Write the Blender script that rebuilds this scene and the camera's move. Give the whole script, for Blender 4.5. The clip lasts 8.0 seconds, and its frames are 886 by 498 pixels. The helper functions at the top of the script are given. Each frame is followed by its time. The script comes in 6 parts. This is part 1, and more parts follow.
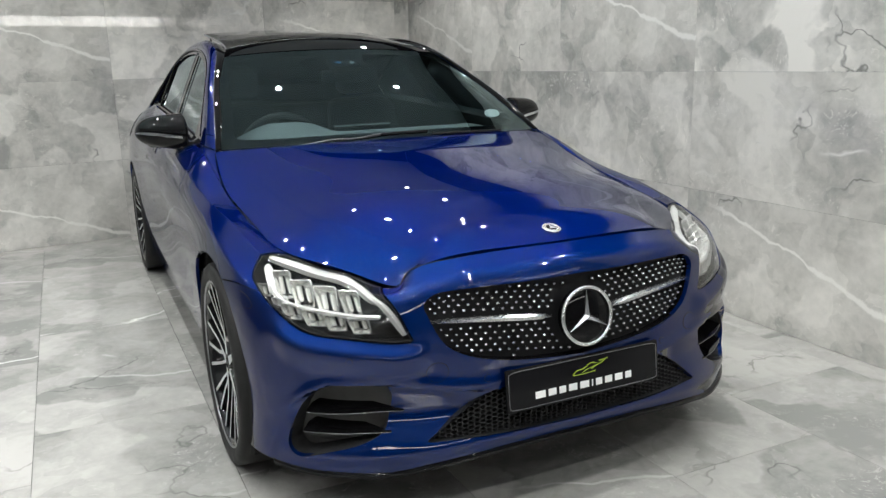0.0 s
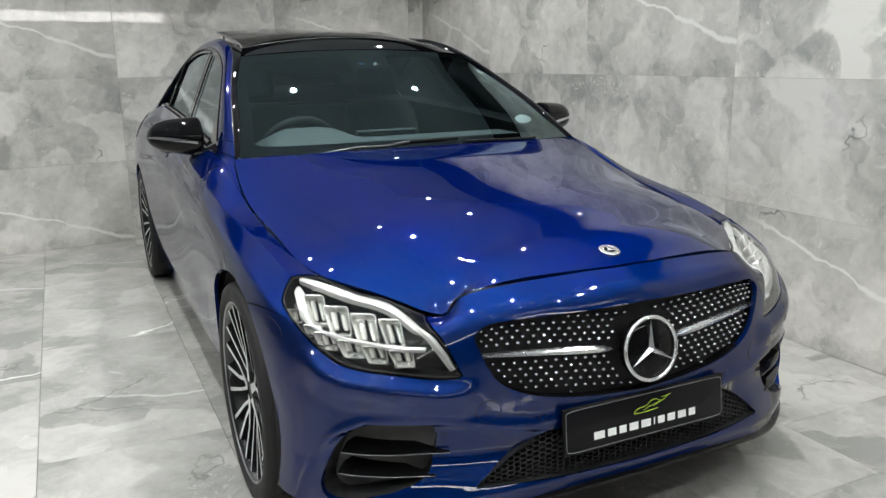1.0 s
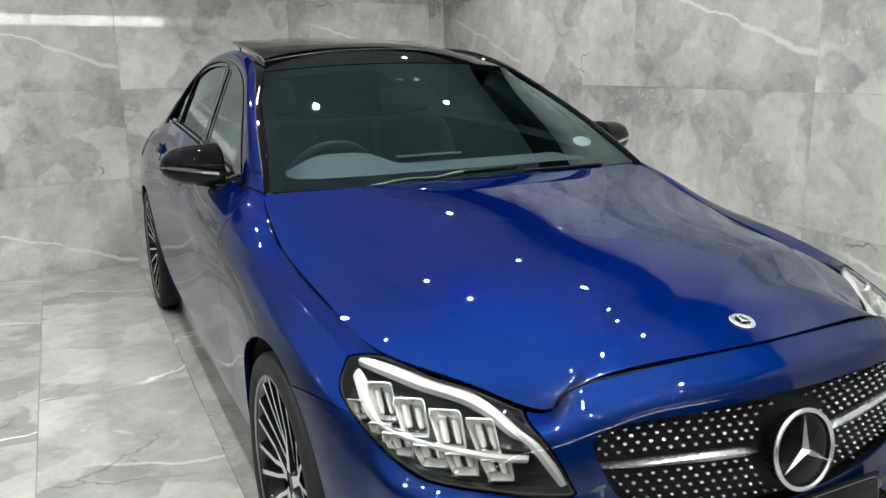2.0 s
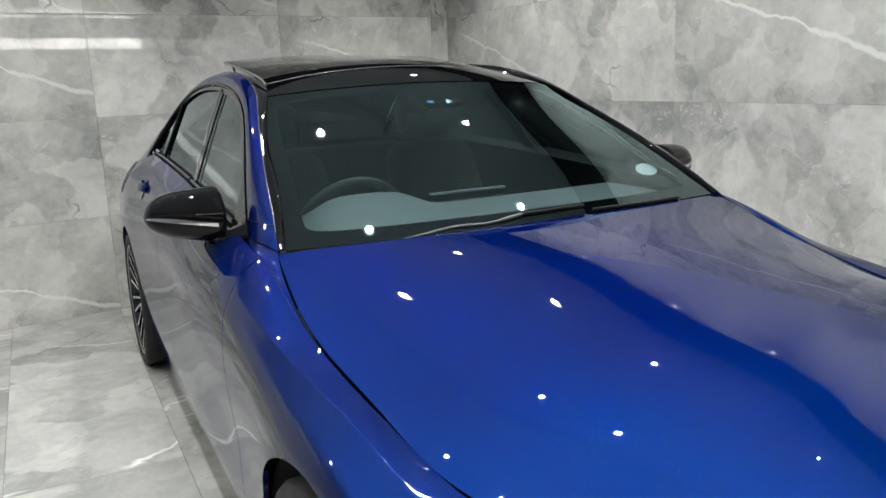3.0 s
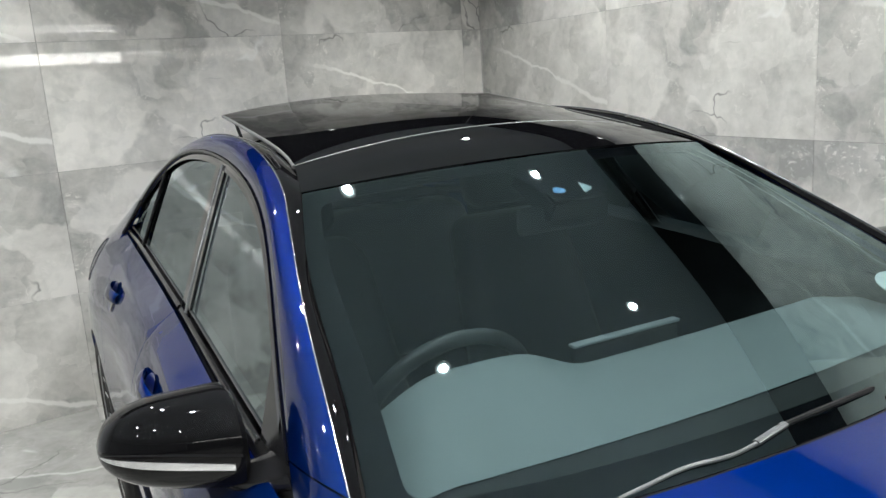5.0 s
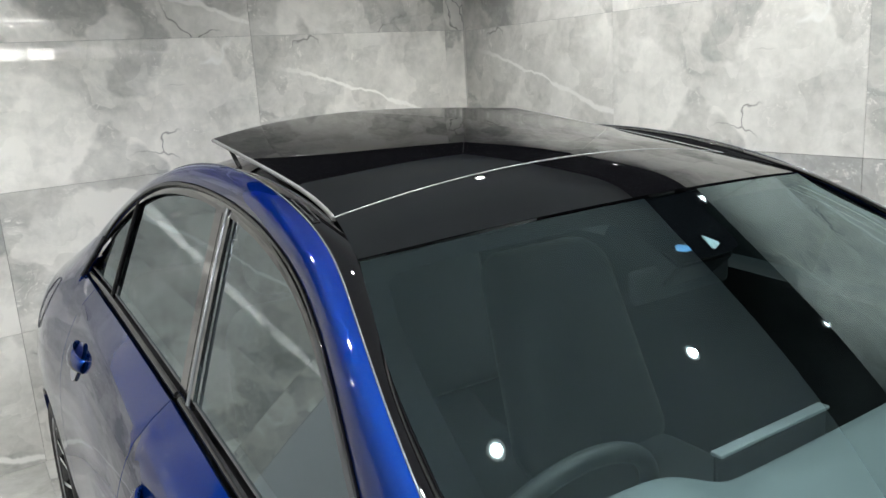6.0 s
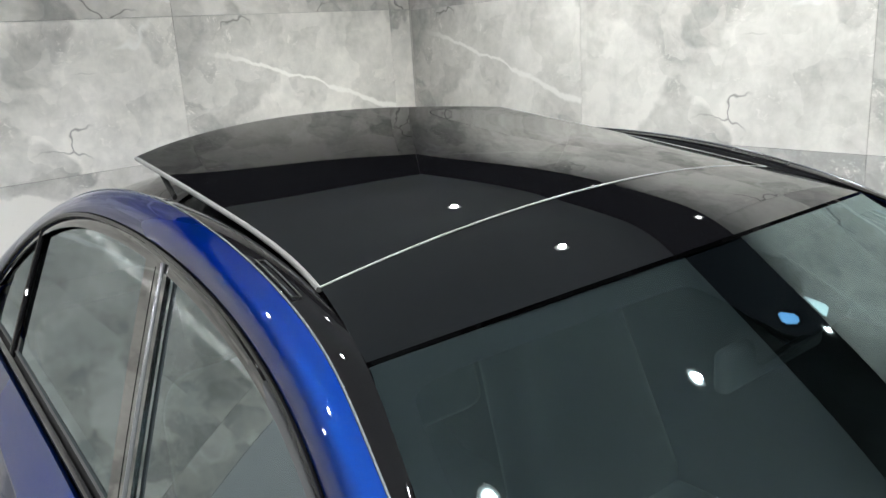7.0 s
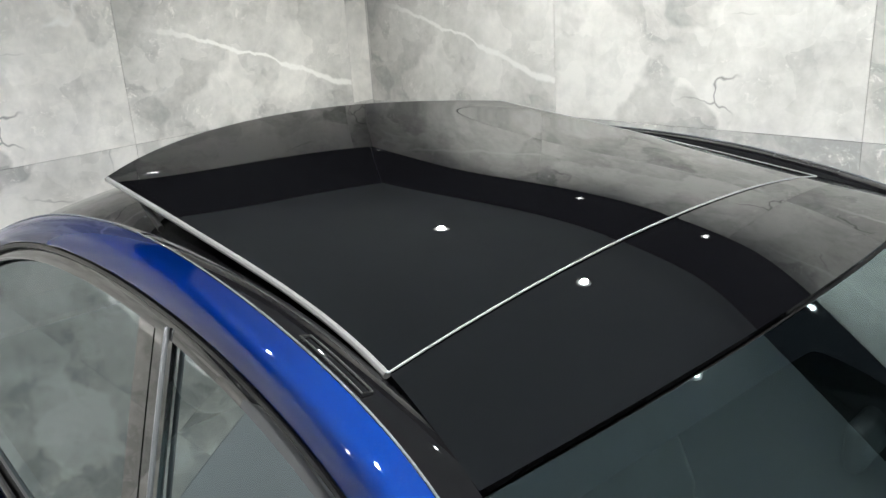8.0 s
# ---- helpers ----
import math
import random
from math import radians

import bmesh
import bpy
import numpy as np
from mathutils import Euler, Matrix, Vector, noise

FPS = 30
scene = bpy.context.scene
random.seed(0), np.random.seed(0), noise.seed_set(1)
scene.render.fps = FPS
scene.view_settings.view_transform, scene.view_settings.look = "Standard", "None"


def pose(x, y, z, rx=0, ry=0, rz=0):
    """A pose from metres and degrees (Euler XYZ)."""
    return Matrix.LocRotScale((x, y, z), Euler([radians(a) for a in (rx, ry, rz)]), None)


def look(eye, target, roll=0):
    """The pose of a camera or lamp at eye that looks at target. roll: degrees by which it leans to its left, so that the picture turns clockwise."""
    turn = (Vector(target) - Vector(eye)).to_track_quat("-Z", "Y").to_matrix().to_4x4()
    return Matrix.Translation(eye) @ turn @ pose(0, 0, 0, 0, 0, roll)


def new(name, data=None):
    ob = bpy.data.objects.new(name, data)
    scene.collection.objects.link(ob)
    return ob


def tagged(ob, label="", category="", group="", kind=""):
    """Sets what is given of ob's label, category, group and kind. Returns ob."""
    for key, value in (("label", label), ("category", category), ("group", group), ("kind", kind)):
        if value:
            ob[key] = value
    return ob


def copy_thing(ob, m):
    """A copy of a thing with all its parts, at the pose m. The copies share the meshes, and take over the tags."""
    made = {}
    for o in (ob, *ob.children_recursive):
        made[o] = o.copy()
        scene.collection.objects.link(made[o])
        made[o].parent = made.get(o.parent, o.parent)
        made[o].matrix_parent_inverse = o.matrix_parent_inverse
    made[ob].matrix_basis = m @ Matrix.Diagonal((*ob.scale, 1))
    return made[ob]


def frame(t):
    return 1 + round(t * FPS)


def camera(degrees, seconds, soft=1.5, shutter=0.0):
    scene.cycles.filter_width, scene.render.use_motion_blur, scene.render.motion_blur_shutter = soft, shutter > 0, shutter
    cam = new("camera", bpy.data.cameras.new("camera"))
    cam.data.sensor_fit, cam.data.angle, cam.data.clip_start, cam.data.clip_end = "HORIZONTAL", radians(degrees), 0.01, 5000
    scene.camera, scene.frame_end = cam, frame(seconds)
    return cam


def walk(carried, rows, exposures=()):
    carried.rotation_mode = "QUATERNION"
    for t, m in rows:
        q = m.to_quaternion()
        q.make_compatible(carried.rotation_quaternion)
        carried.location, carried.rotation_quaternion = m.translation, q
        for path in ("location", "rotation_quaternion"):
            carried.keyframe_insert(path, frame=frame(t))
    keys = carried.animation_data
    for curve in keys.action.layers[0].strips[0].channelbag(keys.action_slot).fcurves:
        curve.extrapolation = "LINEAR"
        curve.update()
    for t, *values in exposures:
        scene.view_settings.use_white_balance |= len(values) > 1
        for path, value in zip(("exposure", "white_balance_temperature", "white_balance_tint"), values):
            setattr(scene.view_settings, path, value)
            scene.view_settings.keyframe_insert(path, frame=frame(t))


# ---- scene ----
from mathutils.geometry import delaunay_2d_cdt

cam = camera(58.7, 8.0)
PATH = [
    (0, (-1.259, -2.527, 1.276), (-0.425, -0.769, 0.811), -1.4),
    (0.5, (-1.318, -2.44, 1.284), (-0.481, -0.684, 0.818), -1.2),
    (1, (-1.287, -2.277, 1.294), (-0.448, -0.523, 0.826), -0.8),
    (1.5, (-1.253, -2.07, 1.338), (-0.412, -0.317, 0.872), -0.7),
    (2, (-1.283, -1.798, 1.348), (-0.439, -0.045, 0.884), -0.9),
    (2.2, (-1.3, -1.688, 1.36), (-0.455, 0.066, 0.9), -1.1),
    (3.3, (-1.189, -1.089, 1.363), (-0.296, 0.649, 0.939), -2.4),
    (3.5, (-1.176, -0.995, 1.383), (-0.295, 0.748, 0.948), -2.9),
    (4, (-1.196, -0.71, 1.427), (-0.272, 1.011, 0.999), -4.0),
    (4.5, (-1.121, -0.433, 1.465), (-0.227, 1.303, 1.033), -4.3),
    (5, (-1.018, -0.189, 1.531), (-0.114, 1.542, 1.099), -3.8),
    (5.2, (-1.017, -0.087, 1.54), (-0.092, 1.632, 1.104), -3.7),
    (6.3, (-1.037, 0.41, 1.608), (0.033, 2.036, 1.145), -3.6),
    (6.5, (-0.994, 0.488, 1.615), (0.103, 2.091, 1.138), -3.6),
    (7, (-0.927, 0.668, 1.64), (0.241, 2.206, 1.121), -3.7),
    (7.5, (-0.931, 0.848, 1.671), (0.301, 2.318, 1.101), -3.6),
    (8, (-0.92, 0.93, 1.707), (0.36, 2.337, 1.089), -3.5),
]
walk(cam, [(t, look(eye, target, roll)) for t, eye, target, roll in PATH], [(0, 0.05), (2.2, 0.12), (4.5, 0.32), (5.2, 0.5), (6.3, 0.74), (8, 0.93)])

# ---------------------------------------------------------------- light
CEIL = 2.75
world = bpy.data.worlds.new("showroom_world")
scene.world = world
world.use_nodes = True
world.node_tree.nodes["Background"].inputs[0].default_value = (0.75, 0.82, 1.0, 1)
world.node_tree.nodes["Background"].inputs[1].default_value = 0.02
scene.view_settings.exposure = 0.0
LAMP_X = (-3.55, -2.40, -1.25, -0.10, 1.05)
LAMP_Y = (-2.88, -1.88, -0.88, 0.12, 1.12, 2.11, 3.11)
LAMP_WATT = 48.0
LAMP_TINT = (0.985, 1.0, 0.985)


# ---------------------------------------------------------------- materials
def material(name, color=(0.5, 0.5, 0.5), rough=0.5, metal=0.0, coat=0.0, ior=1.5):
    m = bpy.data.materials.new(name)
    m.use_nodes = True
    b = m.node_tree.nodes["Principled BSDF"]
    b.inputs["Base Color"].default_value = (*color, 1)
    b.inputs["Roughness"].default_value = rough
    b.inputs["Metallic"].default_value = metal
    b.inputs["Coat Weight"].default_value = coat
    b.inputs["Coat Roughness"].default_value = 0.02
    b.inputs["IOR"].default_value = ior
    return m


def node(m, kind, **values):
    n = m.node_tree.nodes.new(kind)
    for key, value in values.items():
        if key in n.inputs:
            n.inputs[key].default_value = value
    return n


def wire(m, a, b):
    m.node_tree.links.new(a, b)


def bsdf(m):
    return m.node_tree.nodes["Principled BSDF"]


def mottle(m, c1, c2, scale=3.0, detail=6.0, rough=None, bump=0.0, fine=60.0):
    """Two colours by noise at two scales, rougher and smoother patches and a fine relief."""
    tc = node(m, "ShaderNodeTexCoord")
    n1 = node(m, "ShaderNodeTexNoise", Scale=scale, Detail=detail)
    n2 = node(m, "ShaderNodeTexNoise", Scale=fine, Detail=3.0)
    for n in (n1, n2):
        wire(m, tc.outputs["Object"], n.inputs["Vector"])
    add = node(m, "ShaderNodeMath")
    add.operation = "MULTIPLY_ADD"
    wire(m, n2.outputs["Fac"], add.inputs[0])
    add.inputs[1].default_value = 0.35
    wire(m, n1.outputs["Fac"], add.inputs[2])
    ramp = node(m, "ShaderNodeValToRGB")
    ramp.color_ramp.elements[0].position, ramp.color_ramp.elements[1].position = 0.45, 0.9
    ramp.color_ramp.elements[0].color, ramp.color_ramp.elements[1].color = (*c1, 1), (*c2, 1)
    wire(m, add.outputs[0], ramp.inputs[0])
    wire(m, ramp.outputs[0], bsdf(m).inputs["Base Color"])
    if rough:
        mr = node(m, "ShaderNodeMapRange")
        wire(m, n1.outputs["Fac"], mr.inputs["Value"])
        mr.inputs["From Min"].default_value, mr.inputs["From Max"].default_value = 0.3, 0.7
        mr.inputs["To Min"].default_value, mr.inputs["To Max"].default_value = rough
        wire(m, mr.outputs[0], bsdf(m).inputs["Roughness"])
    if bump:
        bp = node(m, "ShaderNodeBump", Strength=bump, Distance=0.002)
        wire(m, n2.outputs["Fac"], bp.inputs["Height"])
        wire(m, bp.outputs[0], bsdf(m).inputs["Normal"])
    return m


def marble(name, light, mid, dark, rough, veins):
    """Polished grey stone: broad cloudy patches, fine grain, white veins and thin dark cracks. The object's colour picks the cut:
    red its tone, green the height of its long vein, blue how strong that vein is, alpha the print."""
    m = material(name, mid, rough)
    tc = node(m, "ShaderNodeTexCoord")
    info = node(m, "ShaderNodeObjectInfo")
    cut = node(m, "ShaderNodeSeparateColor")
    wire(m, info.outputs["Color"], cut.inputs[0])
    shift = node(m, "ShaderNodeCombineXYZ")
    for k, f in enumerate((37.0, 91.0, 53.0)):
        mu = node(m, "ShaderNodeMath")
        mu.operation = "MULTIPLY"
        wire(m, info.outputs["Alpha"], mu.inputs[0])
        mu.inputs[1].default_value = f
        wire(m, mu.outputs[0], shift.inputs[k])
    pos = node(m, "ShaderNodeVectorMath")
    pos.operation = "ADD"
    wire(m, tc.outputs["Object"], pos.inputs[0])
    wire(m, shift.outputs[0], pos.inputs[1])
    # warped position
    wn = node(m, "ShaderNodeTexNoise", Scale=2.4, Detail=4.0, Roughness=0.55)
    wire(m, pos.outputs[0], wn.inputs["Vector"])
    wsc = node(m, "ShaderNodeVectorMath")
    wsc.operation = "MULTIPLY_ADD"
    wire(m, wn.outputs["Color"], wsc.inputs[0])
    wsc.inputs[1].default_value = (0.42, 0.42, 0.42)
    wire(m, pos.outputs[0], wsc.inputs[2])

    def mad(x, k, y):
        n = node(m, "ShaderNodeMath")
        n.operation = "MULTIPLY_ADD"
        wire(m, x, n.inputs[0])
        n.inputs[1].default_value = k
        if isinstance(y, float):
            n.inputs[2].default_value = y
        else:
            wire(m, y, n.inputs[2])
        return n.outputs[0]

    # broad patches with soft edges, some of them broken off sharply
    vo = node(m, "ShaderNodeTexVoronoi", Scale=2.9, Randomness=1.0)
    vo.feature = "SMOOTH_F1"
    vo.inputs["Smoothness"].default_value = 0.12
    wire(m, wsc.outputs[0], vo.inputs["Vector"])
    sep = node(m, "ShaderNodeSeparateColor")
    wire(m, vo.outputs["Color"], sep.inputs[0])
    vb = node(m, "ShaderNodeTexVoronoi", Scale=7.5, Randomness=1.0)
    wire(m, wsc.outputs[0], vb.inputs["Vector"])
    sepb = node(m, "ShaderNodeSeparateColor")
    wire(m, vb.outputs["Color"], sepb.inputs[0])
    bent = node(m, "ShaderNodeVectorMath")
    bent.operation = "MULTIPLY_ADD"
    wire(m, wn.outputs["Color"], bent.inputs[0])
    bent.inputs[1].default_value = (0.13, 0.13, 0.13)
    wire(m, pos.outputs[0], bent.inputs[2])
    n1 = node(m, "ShaderNodeTexNoise", Scale=2.3, Detail=4.0, Roughness=0.48)
    wire(m, bent.outputs[0], n1.inputs["Vector"])
    n2 = node(m, "ShaderNodeTexNoise", Scale=20.0, Detail=6.0, Roughness=0.62)
    wire(m, bent.outputs[0], n2.inputs["Vector"])
    body = mad(sep.outputs[0], 0.30, mad(sepb.outputs[1], 0.11, mad(n1.outputs["Fac"], 0.75, mad(n2.outputs["Fac"], 0.34, 0.0))))
    ramp = node(m, "ShaderNodeValToRGB")
    el = ramp.color_ramp.elements
    el[0].position, el[1].position = 0.53, 0.95
    el[0].color, el[1].color = (*dark, 1), (*light, 1)
    e = el.new(0.74)
    e.color = (*mid, 1)
    wire(m, body, ramp.inputs[0])
    # clusters of fine bright and dark crazing
    n3 = node(m, "ShaderNodeTexNoise", Scale=46.0, Detail=5.0, Roughness=0.75)
    wire(m, wsc.outputs[0], n3.inputs["Vector"])
    n4 = node(m, "ShaderNodeTexNoise", Scale=5.5, Detail=3.0)
    wire(m, pos.outputs[0], n4.inputs["Vector"])
    craze = node(m, "ShaderNodeMapRange")
    wire(m, n3.outputs["Fac"], craze.inputs["Value"])
    craze.inputs["From Min"].default_value, craze.inputs["From Max"].default_value = 0.55, 0.63
    where = node(m, "ShaderNodeMapRange")
    wire(m, n4.outputs["Fac"], where.inputs["Value"])
    where.inputs["From Min"].default_value, where.inputs["From Max"].default_value = 0.50, 0.62
    crazed = node(m, "ShaderNodeMath")
    crazed.operation = "MULTIPLY"
    wire(m, craze.outputs[0], crazed.inputs[0])
    wire(m, where.outputs[0], crazed.inputs[1])

    def vein(scale, width, seedshift, warp, stretch, thin):
        mp = node(m, "ShaderNodeVectorMath")
        mp.operation = "MULTIPLY_ADD"
        wire(m, wn.outputs["Color"], mp.inputs[0])
        mp.inputs[1].default_value = (warp, warp, warp)
        flat = node(m, "ShaderNodeVectorMath")
        flat.operation = "MULTIPLY"
        flat.inputs[1].default_value = stretch
        off = node(m, "ShaderNodeVectorMath")
        off.operation = "ADD"
        wire(m, pos.outputs[0], off.inputs[0])
        off.inputs[1].default_value = (seedshift, seedshift * 2, seedshift * 3)
        wire(m, off.outputs[0], flat.inputs[0])
        wire(m, flat.outputs[0], mp.inputs[2])
        v = node(m, "ShaderNodeTexVoronoi", Scale=scale)
        v.feature = "DISTANCE_TO_EDGE"
        wire(m, mp.outputs[0], v.inputs["Vector"])
        mr = node(m, "ShaderNodeMapRange")
        wire(m, v.outputs["Distance"], mr.inputs["Value"])
        mr.inputs["From Min"].default_value, mr.inputs["From Max"].default_value = 0.0, width
        mr.inputs["To Min"].default_value, mr.inputs["To Max"].default_value = 1.0, 0.0
        mask = node(m, "ShaderNodeTexNoise", Scale=1.7, Detail=2.0)
        wire(m, off.outputs[0], mask.inputs["Vector"])
        mm = node(m, "ShaderNodeMapRange")
        wire(m, mask.outputs["Fac"], mm.inputs["Value"])
        mm.inputs["From Min"].default_value, mm.inputs["From Max"].default_value = thin, thin + 0.08
        out = node(m, "ShaderNodeMath")
        out.operation = "MULTIPLY"
        wire(m, mr.outputs[0], out.inputs[0])
        wire(m, mm.outputs[0], out.inputs[1])
        return out

    def long_vein(slope, wander, width):
        """One bright vein that wanders along the tile, starting at its own height."""
        def op(kind, a, b):
            n = node(m, "ShaderNodeMath")
            n.operation = kind
            for k, x in enumerate((a, b)):
                if isinstance(x, float):
                    n.inputs[k].default_value = x
                else:
                    wire(m, x, n.inputs[k])
            return n.outputs[0]
        xyz = node(m, "ShaderNodeSeparateXYZ")
        wire(m, tc.outputs["Object"], xyz.inputs[0])
        row = node(m, "ShaderNodeCombineXYZ")
        wire(m, xyz.outputs[0], row.inputs[0])
        wire(m, op("MULTIPLY", info.outputs["Alpha"], 61.0), row.inputs[1])
        wav = node(m, "ShaderNodeTexNoise", Scale=3.4, Detail=6.0, Roughness=0.55)
        wire(m, row.outputs[0], wav.inputs["Vector"])
        line = op("ADD", op("MULTIPLY", wav.outputs["Fac"], wander), op("MULTIPLY", xyz.outputs[0], slope))
        mid = op("ADD", op("SUBTRACT", line, wander / 2), cut.outputs[1])
        d = op("ABSOLUTE", op("SUBTRACT", xyz.outputs[1], mid), 0.0)
        thick = node(m, "ShaderNodeTexNoise", Scale=7.0, Detail=4.0)
        wire(m, row.outputs[0], thick.inputs["Vector"])
        mr = node(m, "ShaderNodeMapRange")
        mr.interpolation_type = "SMOOTHSTEP"
        wire(m, op("DIVIDE", d, op("MULTIPLY", op("POWER", thick.outputs["Fac"], 1.6), width)), mr.inputs["Value"])
        mr.inputs["From Min"].default_value, mr.inputs["From Max"].default_value = 0.30, 1.0
        mr.inputs["To Min"].default_value, mr.inputs["To Max"].default_value = 1.0, 0.0
        fm = node(m, "ShaderNodeMapRange")
        wire(m, xyz.outputs[0], fm.inputs["Value"])
        fm.inputs["From Min"].default_value, fm.inputs["From Max"].default_value = 0.10, 0.34
        return op("MULTIPLY", op("MULTIPLY", mr.outputs[0], fm.outputs[0]), op("MULTIPLY", cut.outputs[2], veins))

    v0 = long_vein(-0.33, 0.15, 0.046)
    v1, v2 = vein(1.0, 0.016, 3.7, 0.35, (0.55, 1.5, 1.0), 0.60), vein(1.3, 0.010, 8.1, 0.6, (0.8, 1.2, 1.0), 0.555)
    mix1 = node(m, "ShaderNodeMix")
    mix1.data_type = "RGBA"
    wire(m, v1.outputs[0], mix1.inputs[0])
    wire(m, ramp.outputs[0], mix1.inputs[6])
    mix1.inputs[7].default_value = (0.80, 0.795, 0.765, 1)
    mix0 = node(m, "ShaderNodeMix")
    mix0.data_type = "RGBA"
    wire(m, v0, mix0.inputs[0])
    wire(m, mix1.outputs[2], mix0.inputs[6])
    mix0.inputs[7].default_value = (0.93, 0.92, 0.88, 1)
    mix2 = node(m, "ShaderNodeMix")
    mix2.data_type = "RGBA"
    sc = node(m, "ShaderNodeMath")
    sc.operation = "MULTIPLY"
    wire(m, v2.outputs[0], sc.inputs[0])
    sc.inputs[1].default_value = 0.75
    wire(m, sc.outputs[0], mix2.inputs[0])
    flecks = node(m, "ShaderNodeMix")
    flecks.data_type = "RGBA"
    wire(m, mad(crazed.outputs[0], 0.8, 0.0), flecks.inputs[0])
    wire(m, mix0.outputs[2], flecks.inputs[6])
    flecks.inputs[7].default_value = (*light, 1)
    wire(m, flecks.outputs[2], mix2.inputs[6])
    mix2.inputs[7].default_value = (0.10, 0.10, 0.095, 1)
    # each tile a little lighter or darker
    hsv = node(m, "ShaderNodeHueSaturation")
    wire(m, cut.outputs[0], hsv.inputs["Value"])
    wire(m, mix2.outputs[2], hsv.inputs["Color"])
    wire(m, hsv.outputs[0], bsdf(m).inputs["Base Color"])
    mr = node(m, "ShaderNodeMapRange")
    wire(m, n2.outputs["Fac"], mr.inputs["Value"])
    mr.inputs["To Min"].default_value, mr.inputs["To Max"].default_value = rough * 0.6, rough * 1.5
    wire(m, mr.outputs[0], bsdf(m).inputs["Roughness"])
    return m


WALL_STONE = marble("polished_grey_marble", (0.80, 0.78, 0.735), (0.60, 0.588, 0.552), (0.36, 0.36, 0.34), 0.012, 0.9)
FLOOR_STONE = marble("pale_floor_marble", (0.42, 0.41, 0.39), (0.325, 0.32, 0.305), (0.22, 0.22, 0.21), 0.05, 0.5)
GROUT = mottle(material("grey_grout", (0.4, 0.4, 0.39), 0.8), (0.34, 0.34, 0.33), (0.46, 0.46, 0.45), 8.0)
CEILING_PAINT = mottle(material("pale_grey_ceiling_paint", (0.60, 0.66, 0.70), 0.8), (0.58, 0.64, 0.68), (0.63, 0.69, 0.73), 2.0, rough=(0.7, 0.9), bump=0.1)
DARK_PAINT = mottle(material("charcoal_wall_paint", (0.07, 0.07, 0.075), 0.6), (0.06, 0.06, 0.065), (0.085, 0.085, 0.09), 1.5, rough=(0.5, 0.7), bump=0.1)
WHITE_PAINT = mottle(material("white_wall_paint", (0.7, 0.7, 0.68), 0.6), (0.66, 0.66, 0.64), (0.74, 0.74, 0.72), 1.5, rough=(0.5, 0.7), bump=0.1)


def car_paint():
    """Deep blue metallic paint: fine flakes under a clear coat."""
    m = material("brilliant_blue_metallic_paint", (0.0006, 0.0165, 0.115), 0.5, 1.0, 1.0)
    bsdf(m).inputs["Coat Roughness"].default_value = 0.0
    bsdf(m).inputs["Coat IOR"].default_value = 1.52
    bsdf(m).inputs["Specular Tint"].default_value = (0.0, 0.025, 0.16, 1)
    tc = node(m, "ShaderNodeTexCoord")
    fl = node(m, "ShaderNodeTexVoronoi", Scale=1400.0)
    wire(m, tc.outputs["Object"], fl.inputs["Vector"])
    sp = node(m, "ShaderNodeSeparateColor")
    wire(m, fl.outputs["Color"], sp.inputs[0])
    mr = node(m, "ShaderNodeMapRange")
    wire(m, sp.outputs[0], mr.inputs["Value"])
    mr.inputs["To Min"].default_value, mr.inputs["To Max"].default_value = 0.46, 0.56
    wire(m, mr.outputs[0], bsdf(m).inputs["Roughness"])
    return m


PAINT = car_paint()
GLOSS_BLACK = material("gloss_black", (0.004, 0.004, 0.0045), 0.006, 0.0, 0.0)
bsdf(GLOSS_BLACK).inputs["IOR"].default_value = 1.30
PANEL_BLACK = material("black_roof_glass", (0.002, 0.002, 0.0025), 0.0, 0.0, 0.0, 1.44)
bsdf(PANEL_BLACK).inputs["Specular Tint"].default_value = (0.84, 0.98, 1.0, 1)
UNDER_SPEC = 0.2
MATT_BLACK = mottle(material("grained_black_plastic", (0.02, 0.02, 0.02), 0.6), (0.014, 0.014, 0.015), (0.024, 0.024, 0.025), 30.0, rough=(0.45, 0.65), bump=0.2, fine=500.0)
bsdf(MATT_BLACK).inputs["Specular IOR Level"].default_value = UNDER_SPEC
UNDER_BLACK = material("dark_underbody", (0.006, 0.006, 0.006), 0.9)
CHROME = material("chrome", (0.78, 0.79, 0.80), 0.06, 1.0)
SATIN = material("satin_silver", (0.62, 0.63, 0.64), 0.22, 1.0)
RUBBER = mottle(material("tyre_rubber", (0.02, 0.02, 0.02), 0.7), (0.012, 0.012, 0.012), (0.022, 0.022, 0.022), 12.0, rough=(0.5, 0.75), bump=0.15, fine=200.0)
bsdf(RUBBER).inputs["Specular IOR Level"].default_value = 0.2


def glass_material(name, tint, alpha_rough=0.0, ior=1.52, coat=(1, 1, 1)):
    m = bpy.data.materials.new(name)
    m.use_nodes = True
    nt = m.node_tree
    nt.nodes.remove(nt.nodes["Principled BSDF"])
    out = nt.nodes["Material Output"]
    tr = node(m, "ShaderNodeBsdfTransparent")
    tr.inputs["Color"].default_value = (*tint, 1)
    gl = node(m, "ShaderNodeBsdfGlossy", Roughness=alpha_rough)
    gl.inputs["Color"].default_value = (*coat, 1)
    fr = node(m, "ShaderNodeFresnel", IOR=ior)
    mix = node(m, "ShaderNodeMixShader")
    wire(m, fr.outputs[0], mix.inputs[0])
    wire(m, tr.outputs[0], mix.inputs[1])
    wire(m, gl.outputs[0], mix.inputs[2])
    wire(m, mix.outputs[0], out.inputs["Surface"])
    return m


